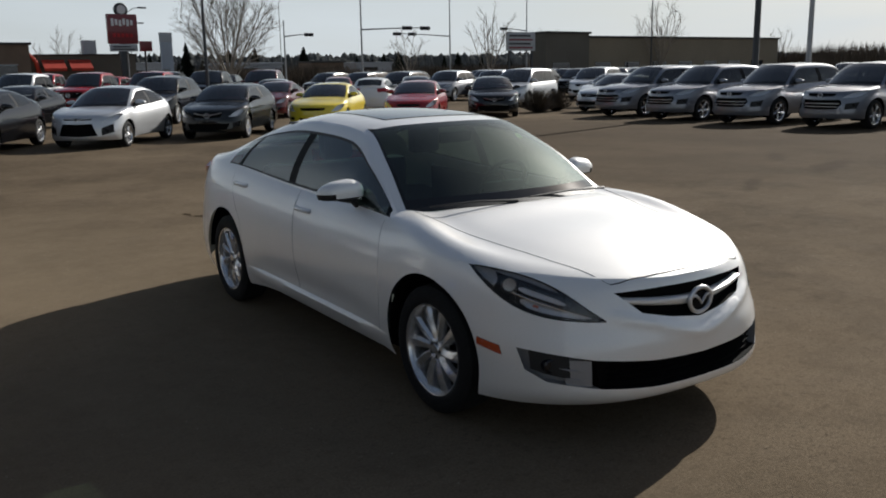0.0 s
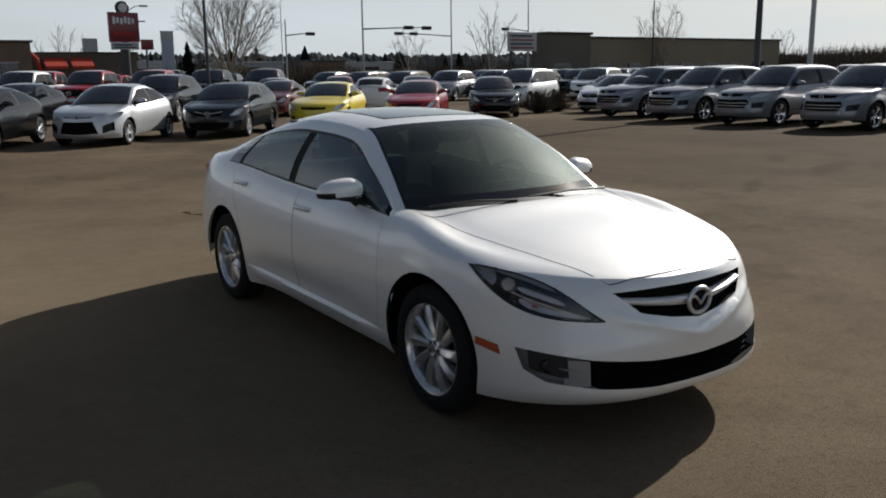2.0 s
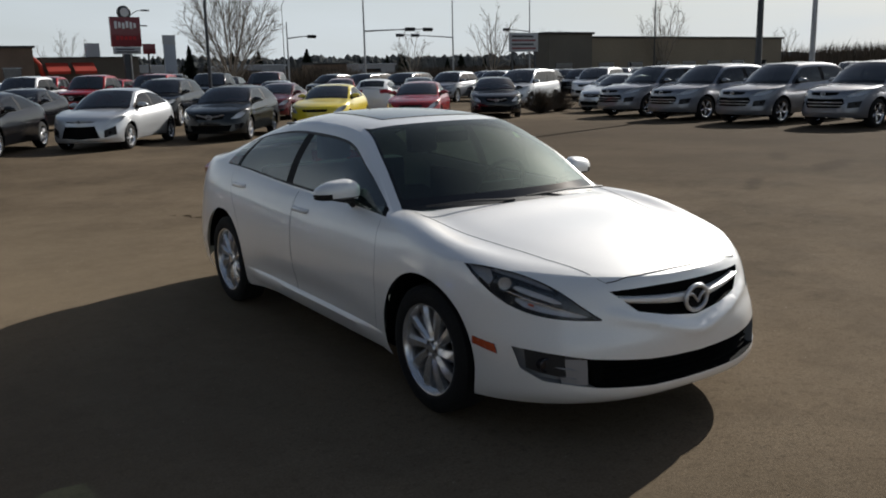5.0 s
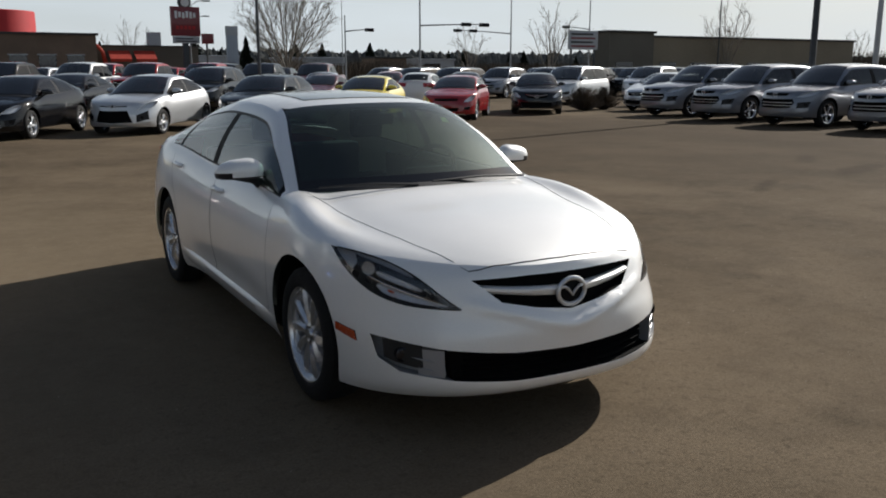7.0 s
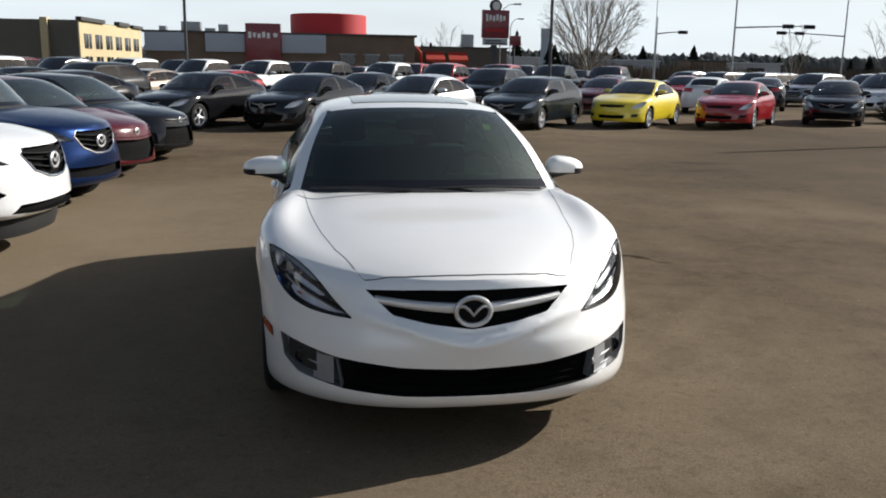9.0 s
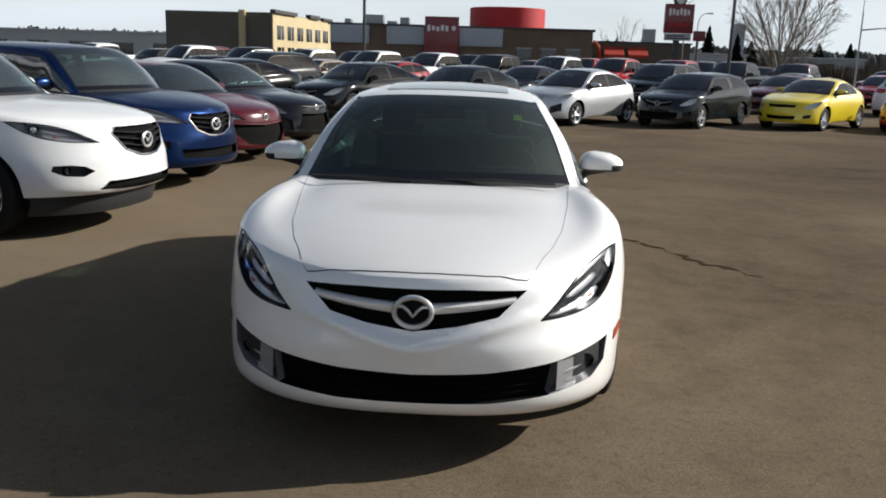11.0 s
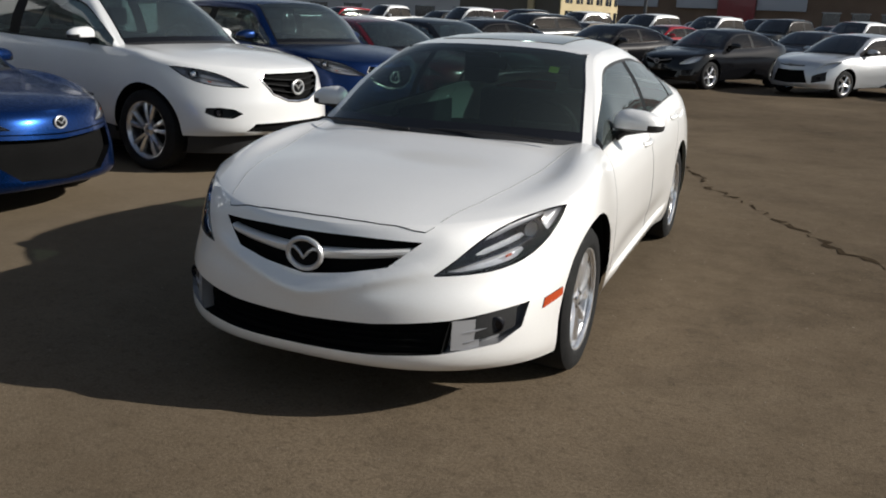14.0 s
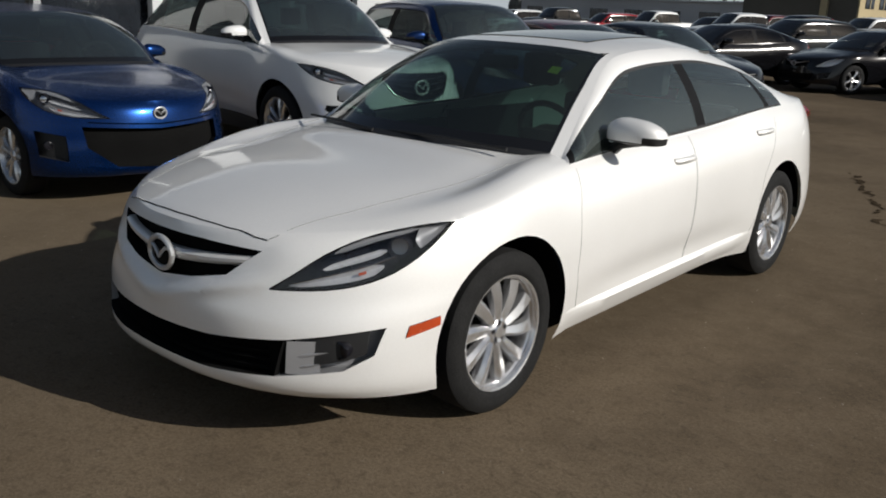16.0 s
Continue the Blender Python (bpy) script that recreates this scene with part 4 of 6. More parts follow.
        tube(bb, [c + tilt @ Vector((0.185 * math.cos(math.tau * i / 24), 0, 0.185 * math.sin(math.tau * i / 24))) for i in range(25)], 0.016, None, 8)
        box(bb, (0.37 - 0.17, c.y - 0.02, c.z - 0.03), (0.37 + 0.17, c.y + 0.02, c.z + 0.03), 0.015)
        part("steering_wheel", bb, CABIN, car)
        bb = bmesh.new()
        box(bb, (-0.12, s["header"] - 0.02, s["H"] - 0.19), (0.12, s["header"] + 0.02, s["H"] - 0.12), 0.015)
        part("rear_view_mirror", bb, PLASTIC, car)
        # head lining and pillars' inner trim
        bb = bmesh.new()
        box(bb, (-s["rail"] + 0.02, s["header"] + 0.12, s["H"] - 0.10), (s["rail"] - 0.02, s["rear"] - 0.05, s["H"] - 0.085), 0.004)
        part("head_lining", bb, TRIM, car)
        for k in (1, -1):
            for y0_, y1_, zt_ in ((-0.86, 0.17, 0.90), (0.19, 1.12, 0.94)):
                xa, xb = sorted((k * (s["W"] - 0.125), k * (s["W"] - 0.105)))
                part("door_lining", boxm((xa, y0_, 0.36), (xb, y1_, zt_), 0.006), CABIN, car)

    if detail > 1:
        bb = bmesh.new()
        for x0, x1 in ((0.62, -0.02), (-0.12, -0.66)):
            y0 = s["cowl"] + 0.015
            tube(bb, [(x0, y0 + 0.11 * x0 * x0 * 1.6, s["zc"] + 0.012), ((x0 + x1) / 2, y0 + 0.02, s["zc"] + 0.03), (x1, y0 + 0.02 + 0.16 * x1 * x1, s["zc"] + 0.02)], 0.009, 0.006, 6)
        part("wiper", bb, PLASTIC, car)
    return car


MAIN_STYLE = dict(hl=((0.49, -2.22, 0.608), (0.855, -1.68, 0.828)),
                  grille=[(0, 0.737), (0.2, 0.737), (0.445, 0.727), (0.40, 0.69), (0.335, 0.632), (0.18, 0.598), (0, 0.574)],
                  bar_at=[((0.50, 0.69), 0.021)], bar_w=0.91, bar_mat=PEARL, badge_z=0.652, badge_s=1.08,
                  lower=[(0, 0.408), (0.3, 0.418), (0.577, 0.4415), (0.552, 0.307), (0.3, 0.292), (0, 0.290)],
                  fog=[(0.577, 0.4415), (0.81, 0.482), (0.795, 0.385), (0.735, 0.335), (0.552, 0.307)], fog_at=(0.712, 0.405), fog_mat=FOGSILVER,
                  marker=[(-1.905, 0.438), (-1.775, 0.468), (-1.775, 0.502), (-1.89, 0.480)],
                  hood=[(0, -2.262), (0.15, -2.256), (0.28, -2.24), (0.40, -2.209), (0.445, -2.192), (0.468, -2.165), (0.485, -2.12), (0.515, -2.03), (0.56, -1.92), (0.615, -1.7), (0.67, -1.3), (0.70, -0.97), (-0.05, -0.90), (-0.05, -2.262)],
                  door_polys=[([(-0.87, 0.925), (-0.92, 0.75), (-0.93, 0.5), (-0.90, 0.33), (0.12, 0.30), (0.16, 0.6), (0.20, 0.972)], (0.07, 0.875)),
                              ([(0.21, 0.973), (0.17, 0.6), (0.13, 0.30), (0.92, 0.31), (1.02, 0.45), (1.08, 0.68), (1.22, 0.85), (1.30, 1.005)], (1.10, 0.935))])
main_car = make_car("pearl white four-door sedan parked alone on bare asphalt", "car", spec(sunroof=True, fine=3, W=0.924, chin=0.522, tail_round=0.86), PEARL, Matrix(), WHEEL, MAIN_STYLE, 2, name="sedan")
bb = bmesh.new()
grid(bb, [[(0.405, -0.505, 1.285), (0.455, -0.492, 1.279)], [(0.405, -0.462, 1.314), (0.455, -0.449, 1.308)]])
part("sticker", bb, STICKER, main_car, "yellow-green price sticker")


# ---- ground ----
def ground_mat():
    """Dusty worn asphalt: broad stains, patches, grit and small stones."""
    m = bpy.data.materials.new("asphalt")
    m.use_nodes = True
    nt = m.node_tree
    p = nt.nodes["Principled BSDF"]
    p.inputs["Specular IOR Level"].default_value = 0.03
    co = nt.nodes.new("ShaderNodeTexCoord")

    def noise(scale, detail, rough=0.55):
        n = nt.nodes.new("ShaderNodeTexNoise")
        n.inputs["Scale"].default_value, n.inputs["Detail"].default_value, n.inputs["Roughness"].default_value = scale, detail, rough
        nt.links.new(co.outputs["Object"], n.inputs["Vector"])
        return n.outputs["Fac"]

    def ramp(src, lo, hi, a, b):
        r = nt.nodes.new("ShaderNodeMapRange")
        for k, v in (("From Min", lo), ("From Max", hi), ("To Min", a), ("To Max", b)):
            r.inputs[k].default_value = v
        nt.links.new(src, r.inputs["Value"])
        return r.outputs["Result"]

    def mixed(fac, a, b, mode="MIX"):
        x = nt.nodes.new("ShaderNodeMix")
        x.data_type, x.blend_type = "RGBA", mode
        for key, v in (("Factor", fac), ("A", a), ("B", b)):
            if hasattr(v, "is_linked"):
                nt.links.new(v, x.inputs[key])
            else:
                x.inputs[key].default_value = v
        return x.outputs["Result"]
    c = mixed(ramp(noise(0.2, 7, 0.62), 0.38, 0.62, 0, 1), (0.070, 0.052, 0.034, 1), (0.164, 0.125, 0.084, 1))
    c = mixed(ramp(noise(0.9, 6, 0.65), 0.50, 0.70, 0, 0.7), c, (0.060, 0.046, 0.032, 1))
    c = mixed(ramp(noise(5.0, 8, 0.7), 0.35, 0.7, 0, 0.45), c, (0.175, 0.137, 0.096, 1))
    c = mixed(ramp(noise(70.0, 3, 0.7), 0.42, 0.68, 0, 0.45), c, (0.05, 0.037, 0.025, 1))
    vo = nt.nodes.new("ShaderNodeTexVoronoi")
    vo.inputs["Scale"].default_value = 55.0
    nt.links.new(co.outputs["Object"], vo.inputs["Vector"])
    c = mixed(ramp(vo.outputs["Distance"], 0.10, 0.03, 0, 0.6), c, (0.30, 0.245, 0.18, 1))
    c = mixed(ramp(noise(17.0, 6, 0.75), 0.52, 0.66, 0, 0.5), c, (0.058, 0.045, 0.031, 1))
    c = mixed(ramp(noise(28.0, 6, 0.8), 0.57, 0.68, 0, 0.4), c, (0.235, 0.19, 0.14, 1))
    # a broad paler area with a ragged edge beside the sedan
    off = nt.nodes.new("ShaderNodeVectorMath")
    off.operation = "DISTANCE"
    off.inputs[1].default_value = (-4.5, 2.5, 0)
    nt.links.new(co.outputs["Object"], off.inputs[0])
    far = nt.nodes.new("ShaderNodeMath")
    far.operation = "MULTIPLY_ADD"
    far.inputs[1].default_value = 7.0
    nt.links.new(noise(0.35, 6, 0.6), far.inputs[0])
    nt.links.new(off.outputs["Value"], far.inputs[2])
    c = mixed(ramp(far.outputs[0], 10.5, 5.5, 0, 0.48), c, (0.225, 0.178, 0.122, 1))
    # a broad darker area with a ragged edge on the other side
    off2 = nt.nodes.new("ShaderNodeVectorMath")
    off2.operation = "DISTANCE"
    off2.inputs[1].default_value = (13.5, 9.5, 0)
    nt.links.new(co.outputs["Object"], off2.inputs[0])
    far2 = nt.nodes.new("ShaderNodeMath")
    far2.operation = "MULTIPLY_ADD"
    far2.inputs[1].default_value = 8.0
    nt.links.new(noise(0.3, 7, 0.65), far2.inputs[0])
    nt.links.new(off2.outputs["Value"], far2.inputs[2])
    c = mixed(ramp(far2.outputs[0], 14.5, 9.0, 0, 0.6), c, (0.066, 0.049, 0.033, 1))
    # worn hollows where the dust has blown off
    fray = noise(2.6, 7, 0.7)
    for x, y, a, rx, ry in ((6.45, 9.2, -12, 0.75, 0.28), (6.0, 8.0, 8, 0.6, 0.2), (10.6, 3.5, 20, 1.3, 0.3), (11.2, 5.0, 35, 1.0, 0.22), (7.6, 2.9, 30, 0.9, 0.16)):
        sp = nt.nodes.new("ShaderNodeMapping")
        sp.vector_type = "TEXTURE"
        sp.inputs["Location"].default_value, sp.inputs["Rotation"].default_value, sp.inputs["Scale"].default_value = (x, y, 0), (0, 0, radians(a)), (rx, ry, 1)
        nt.links.new(co.outputs["Object"], sp.inputs["Vector"])
        ln = nt.nodes.new("ShaderNodeVectorMath")
        ln.operation = "LENGTH"
        nt.links.new(sp.outputs["Vector"], ln.inputs[0])
        ad = nt.nodes.new("ShaderNodeMath")
        ad.operation = "MULTIPLY_ADD"
        ad.inputs[1].default_value = 2.6
        nt.links.new(fray, ad.inputs[0])
        nt.links.new(ln.outputs["Value"], ad.inputs[2])
        c = mixed(ramp(ad.outputs[0], 2.35, 1.7, 0, 0.6), c, (0.050, 0.037, 0.025, 1))
    nt.links.new(c, p.inputs["Base Color"])
    nt.links.new(ramp(noise(2.0, 4), 0.3, 0.7, 0.92, 1.0), p.inputs["Roughness"])
    b = nt.nodes.new("ShaderNodeBump")
    b.inputs["Strength"].default_value, b.inputs["Distance"].default_value = 0.4, 0.009
    nt.links.new(noise(70.0, 5, 0.7), b.inputs["Height"])
    nt.links.new(b.outputs["Normal"], p.inputs["Normal"])
    return m


bb = bmesh.new()
bmesh.ops.create_grid(bb, x_segments=40, y_segments=40, size=2500)
ground = tagged(part("ground", bb, ground_mat(), None, smooth=False), "dusty brown asphalt lot with worn patches and grit", "ground", kind="structure")

CRACK = mat("crack_fill", (0.068, 0.051, 0.034), 1.0, var=0.3, scale=9, fine=60, bump=0.3, spec=0.0)
rng = random.Random(4)


def crack(pts, w):
    """A ragged broken edge along a line on the ground: short torn pieces with gaps between them."""
    path = []
    for a, b in zip(pts, pts[1:]):
        n = max(3, int(math.hypot(b[0] - a[0], b[1] - a[1]) / 0.07))
        for i in range(n):
            f = i / n
            path.append((a[0] + (b[0] - a[0]) * f + rng.uniform(-0.05, 0.05), a[1] + (b[1] - a[1]) * f + rng.uniform(-0.05, 0.05)))
    bm = bmesh.new()
    rows = []
    for i, (x, y) in enumerate(path):
        d = w * rng.uniform(0.1, 1.0) ** 1.6 * min(1, i / 4 + 0.1, (len(path) - i) / 6)
        rows.append([(x - d * rng.uniform(0.3, 1.2), y - d * 0.6, 0.004), (x + d * rng.uniform(0.3, 1.2), y + d * 0.6, 0.004)])
        if rng.random() < 0.16 and len(rows) > 1:
            grid(bm, rows)
            rows = []
    if len(rows) > 1:
        grid(bm, rows)
    ob = part("ground_crack", bm, CRACK, None, smooth=False)
    tagged(ob, "ragged broken crack running across the asphalt", "crack", kind="structure")


crack([(0.05, 6.0), (0.45, 5.0), (0.80, 4.3), (0.92, 3.7), (1.45, 2.9), (1.75, 2.32), (2.15, 1.6), (2.5, 1.1)], 0.045)
STONE = mat("pebble", (0.30, 0.25, 0.19), 0.9, var=0.3, fine=20)
bm = bmesh.new()
for i in range(2200):
    x, y, r = rng.uniform(-7, 7), rng.uniform(-5.5, 9), rng.uniform(0.002, 0.006)
    q = [bm.verts.new((x + r * math.cos(a), y + r * math.sin(a) * 0.8, 0.0)) for a in (0.3, 1.9, 3.5, 5.1)]
    t = bm.verts.new((x + rng.uniform(-0.3, 0.3) * r, y, r * 0.8))
    for j in range(4):
        bm.faces.new((q[j], q[(j + 1) % 4], t))
tagged(part("loose_gravel", bm, STONE, None, smooth=False), "loose light grit scattered on the asphalt", "gravel", kind="stuff")

# ---- parked vehicles ----
one_door = [(0.035, 0.56), (0.59, 0.80)]
SEDAN = spec(fine=1)
COMPACT = spec(fine=1, yn=-2.2, yt=2.25, af=-1.32, ar=1.32, W=0.91, zn=0.80, H=1.475, cowl=-1.14, header=-0.30, rear=0.92, deck=1.82, zd=1.12, zb=1.04, tail=0.9, R=0.315, arch=0.36)
COUPE = spec(fine=1, yn=-2.25, yt=2.3, af=-1.32, ar=1.31, W=0.87, zn=0.76, H=1.40, cowl=-1.0, header=-0.18, rear=0.85, deck=1.80, zd=1.06, zb=0.99, ze=0.93, R=0.315, arch=0.355, doors=one_door)
WAGON = spec(fine=1, yt=2.38, af=-1.34, ar=1.34, yn=-2.25, W=0.89, H=1.46, rear=1.72, deck=2.25, zd=1.08, R=0.315, arch=0.36, tail=0.6)
HATCH = spec(fine=1, yn=-2.15, yt=2.05, af=-1.30, ar=1.30, W=0.88, zn=0.80, H=1.45, cowl=-1.1, header=-0.28, rear=1.30, deck=1.93, zd=1.10, zb=1.05, tail=0.6, R=0.315, arch=0.36)
SUV = spec(fine=1, yn=-2.42, yt=2.48, af=-1.42, ar=1.42, W=0.94, z0=0.27, zn=0.93, zc=1.12, ze=1.09, zb=1.17, H=1.69, cowl=-1.22, header=-0.42, rear=1.70, deck=2.40, zd=1.16, rail=0.62, R=0.365, arch=0.415, tail=0.6, kind="suv")
CROSS = dict(SUV, yn=-2.52, yt=2.55, W=0.965, zn=0.97, zc=1.16, ze=1.12, zb=1.20, H=1.76, cowl=-1.18, header=-0.36, rear=1.72, deck=2.42, R=0.38, arch=0.435)
VAN = spec(fine=1, yn=-2.5, yt=2.6, af=-1.55, ar=1.5, W=0.97, z0=0.22, zn=0.92, zc=1.12, ze=1.06, zb=1.12, H=1.75, cowl=-1.5, header=-0.5, rear=2.1, deck=2.5, zd=1.1, rail=0.68, R=0.335, arch=0.385, tail=0.4, kind="suv")
PICKUP = spec(fine=1, yn=-2.8, yt=3.0, af=-1.78, ar=1.75, W=0.99, z0=0.38, zn=1.10, zc=1.26, ze=1.20, zb=1.27, H=1.90, cowl=-1.5, header=-0.78, rear=0.78, deck=1.05, zd=0.85, rail=0.68, R=0.40, arch=0.46, tail=0.3, kind="pickup",
              doors=[(0.035, 0.47), (0.50, 0.82)])
PICKUP["zd"] = 1.24

FOCUS = dict(grille=[(0, 0.735), (0.36, 0.73), (0.33, 0.70), (0, 0.69)], lower=[(0, 0.60), (0.36, 0.61), (0.47, 0.33), (0, 0.30)], fog=[(0.55, 0.50), (0.76, 0.60), (0.78, 0.40), (0.55, 0.33)], badge_s=0.7)
SMILE = dict(grille=[(0, 0.612), (0.52, 0.636), (0.52, 0.628), (0, 0.602)], bars=0, lower=[(0, 0.575), (0.56, 0.60), (0.55, 0.45), (0.36, 0.30), (0, 0.275)], fog=[(0.66, 0.53), (0.81, 0.56), (0.80, 0.37), (0.66, 0.34)], badge_z=0.69, badge_s=0.75,
             hl=((0.47, -2.12, 0.66), (0.84, -1.52, 0.86)))
SHIELD = dict(bars=0, grille_rim=True, bar_at=[((0.3, 0.5), 0.006), ((0.52, 0.68), 0.006), ((0.74, 0.85), 0.006)], bar_mat=PLASTIC, badge_s=1.15)
CX9 = dict(SHIELD, grille=[(0, 0.955), (0.36, 0.955), (0.40, 0.90), (0.30, 0.76), (0.14, 0.70), (0, 0.69)], lower=[(0, 0.50), (0.50, 0.50), (0.58, 0.43), (0, 0.40)], fog=[(0.60, 0.595), (0.66, 0.635), (0.74, 0.65), (0.82, 0.645), (0.83, 0.60), (0.78, 0.56), (0.68, 0.55)],
           hl=((0.43, -2.28, 0.83), (0.90, -1.72, 1.005)), valance=True)
CX5 = dict(SHIELD, grille=[(0, 0.90), (0.34, 0.91), (0.385, 0.85), (0.30, 0.72), (0.14, 0.655), (0, 0.645)], lower=[(0, 0.50), (0.52, 0.51), (0.50, 0.40), (0, 0.38)], fog=[(0.62, 0.60), (0.83, 0.64), (0.81, 0.53), (0.63, 0.52)],
           hl=((0.45, -2.2, 0.80), (0.90, -1.62, 0.99)))
TALL = dict(grille=[(0, 0.905), (0.40, 0.90), (0.35, 0.83), (0, 0.815)], bars=0, badge_s=0.9, low_bars=((0.645, 0.50, 0.012), (0.56, 0.48, 0.010)), lower=[(0, 0.735), (0.50, 0.745), (0.55, 0.65), (0.46, 0.51), (0, 0.50)], fog=[(0.60, 0.58), (0.82, 0.62), (0.80, 0.48), (0.60, 0.46)], hl=((0.48, -2.2, 0.81), (0.89, -1.62, 0.99)), bar_mat=CHROME)
WIDE = dict(TALL, grille=[(0, 0.945), (0.40, 0.94), (0.35, 0.87), (0, 0.855)], lower=[(0, 0.775), (0.50, 0.785), (0.55, 0.68), (0.46, 0.54), (0, 0.53)], low_bars=((0.68, 0.50, 0.012), (0.60, 0.48, 0.010)), fog=[(0.62, 0.68), (0.84, 0.72), (0.82, 0.55), (0.62, 0.53)], hl=((0.48, -2.3, 0.83), (0.90, -1.68, 1.03)))
COUPEF = dict(grille=[(0, 0.70), (0.38, 0.695), (0.35, 0.625), (0, 0.615)], bars=2, bar_at=[((0.35, 0.40), 0.006), ((0.68, 0.72), 0.006)], bar_mat=PLASTIC, badge=False, lower=[(0, 0.40), (0.40, 0.41), (0.36, 0.31), (0, 0.30)], fog=[(0.56, 0.43), (0.72, 0.45), (0.70, 0.36), (0.56, 0.34)])
VANF = dict(TALL, low_bars=(), hl=((0.52, -2.3, 0.78), (0.92, -1.75, 0.97)), grille=[(0, 0.86), (0.40, 0.85), (0.34, 0.74), (0, 0.73)], lower=[(0, 0.55), (0.55, 0.56), (0.50, 0.40), (0, 0.38)])
TRUCK = dict(grille=[(0, 1.06), (0.56, 1.05), (0.54, 0.78), (0, 0.77)], lower=[(0, 0.62), (0.50, 0.62), (0.46, 0.50), (0, 0.50)], fog=[(0.62, 0.66), (0.84, 0.68), (0.82, 0.56), (0.62, 0.55)], hl=((0.62, -2.62, 0.86), (0.95, -2.25, 1.08)), bars=1, bar_mat=CHROME, badge_s=1.3)

GROUP = "vehicles parked in the lot"
near_row = ((-5.42, -0.27, 88, "bright blue hatchback nosed out beside the white crossover", "hatchback", HATCH, BLUE, SMILE),
            (-5.30, 2.50, 82, "white large crossover with dark shield grille and alloy wheels", "crossover", dict(SUV, yn=-2.5, W=0.96, H=1.73, zn=0.99, zc=1.17, ze=1.13, zb=1.2, R=0.385, arch=0.44, z0=0.37, fine=2), WHITE, CX9),
            (-5.10, 5.35, 71, "deep blue compact crossover with dark shield grille", "crossover", dict(SUV, yn=-2.25, yt=2.25, af=-1.35, ar=1.35, W=0.92, zn=0.95, H=1.67, cowl=-1.1, rear=1.5, deck=2.15), NAVY, CX5),
            (-5.00, 8.10, 66, "dark red hatchback with smiling lower grille", "hatchback", HATCH, GARNET, SMILE),
            (-4.93, 10.64, 66, "glossy black sedan at the end of the dealer row", "sedan", SEDAN, BLACK, dict(FOCUS, bars=1)))
for x, y, a, label, cat, s, col, style in near_row:
    s = dict(s, fine=2)
    if cat == "hatchback":
        s["zn"] = 0.775
    make_car(label, cat, s, col, pose(x, y, 0, 0, 0, a), WHEEL_MID, style, 1, "dealer row", cat)

made = {}
KINDS = dict(sedan=(SEDAN, None), compact=(COMPACT, FOCUS), coupe=(COUPE, COUPEF), wagon=(WAGON, None), hatchback=(HATCH, SMILE), suv=(SUV, TALL), crossover=(CROSS, WIDE), minivan=(VAN, VANF), pickup=(PICKUP, TRUCK))
CATS = dict(compact="sedan", suv="suv", crossover="crossover", minivan="van", pickup="pickup truck", wagon="station wagon")


def parked(kind, color, col, x, y, a, where):
    """One vehicle of a kind and colour; the first is built, later ones are copies."""
    m = pose(x, y, 0, 0, 0, a)
    words = "%s %s %s" % (color, {"suv": "sport utility vehicle", "pickup": "crew cab pickup truck", "compact": "four-door compact sedan"}.get(kind, kind), where)
    if (kind, color) in made:
        ob = copy_thing(made[kind, color], m)
        ob["label"] = words
        return ob
    s, style = KINDS[kind]
    ob = make_car(words, CATS.get(kind, kind), s, col, m, None, style, 0, GROUP, kind if kind != "compact" else "sedan")
    made[kind, color] = ob
    return ob


COL = dict(black=BLACK, silver=SILVER, charcoal=CHARCOAL, yellow=YELLOW, red=RED, maroon=MAROON, white=WHITE, grey=GUNMETAL, tan=TAN, navy=NAVY)
FIRST = "parked in the front row of the lot"
for kind, color, x, y, a in (("sedan", "black", -3.4, 18.9, -30), ("sedan", "black", -0.56, 18.7, -30), ("compact", "silver", 2.63, 18.7, -38), ("wagon", "charcoal", 5.95, 19.2, -37), ("coupe", "yellow", 9.5, 19.9, -41),
                             ("coupe", "red", 12.75, 19.8, -41), ("sedan", "black", 17.3, 21.6, -36), ("sedan", "black", -6.8, 17.9, -30)):
    parked(kind, color, COL[color], x, y, a, FIRST)
for x, y in ((20.45, 17.1), (19.95, 14.25), (19.75, 11.4), (19.85, 8.6), (19.9, 5.8)):
    parked("crossover", "grey", GUNMETAL, x + 0.75, y - 0.1, -90, "parked nose out in the side row")
SECOND = "parked in the second row behind others"
for kind, color, x, y, a in (("hatchback", "tan", -7.0, 30.5, -30), ("hatchback", "red", -3.9, 31.0, -30), ("sedan", "black", 1.6, 26.6, -30), ("suv", "black", 6.6, 27.6, -34),
                             ("coupe", "maroon", 11.2, 27.8, -40), ("hatchback", "white", 16.2, 28.6, 142), ("sedan", "black", 20.2, 31.5, 150), ("sedan", "grey", 13.0, 32.2, -30),
                             ("sedan", "black", -11.5, 30.0, -30), ("minivan", "silver", 23.6, 27.4, -62), ("hatchback", "silver", 25.6, 23.4, -72), ("sedan", "silver", 23.0, 20.4, -78),
                             ("sedan", "black", 8.2, 31.8, -30), ("sedan", "red", 18.4, 36.2, -30), ("suv", "charcoal", -8.2, 27.0, -30)):
    parked(kind, color, COL[color], x, y, a, SECOND)
THIRD = "parked in the far row of trucks"
for x, color in ((-15.6, "white"), (-12.4, "black"), (-9.2, "white"), (-5.7, "white"), (-2.6, "white"), (0.6, "charcoal"), (3.9, "white"), (7.0, "red"), (10.1, "red"), (13.2, "black"), (16.4, "maroon")):
    parked("pickup", color, COL[color], x * 0.92, 37.5 + 0.03 * x, -35, THIRD)
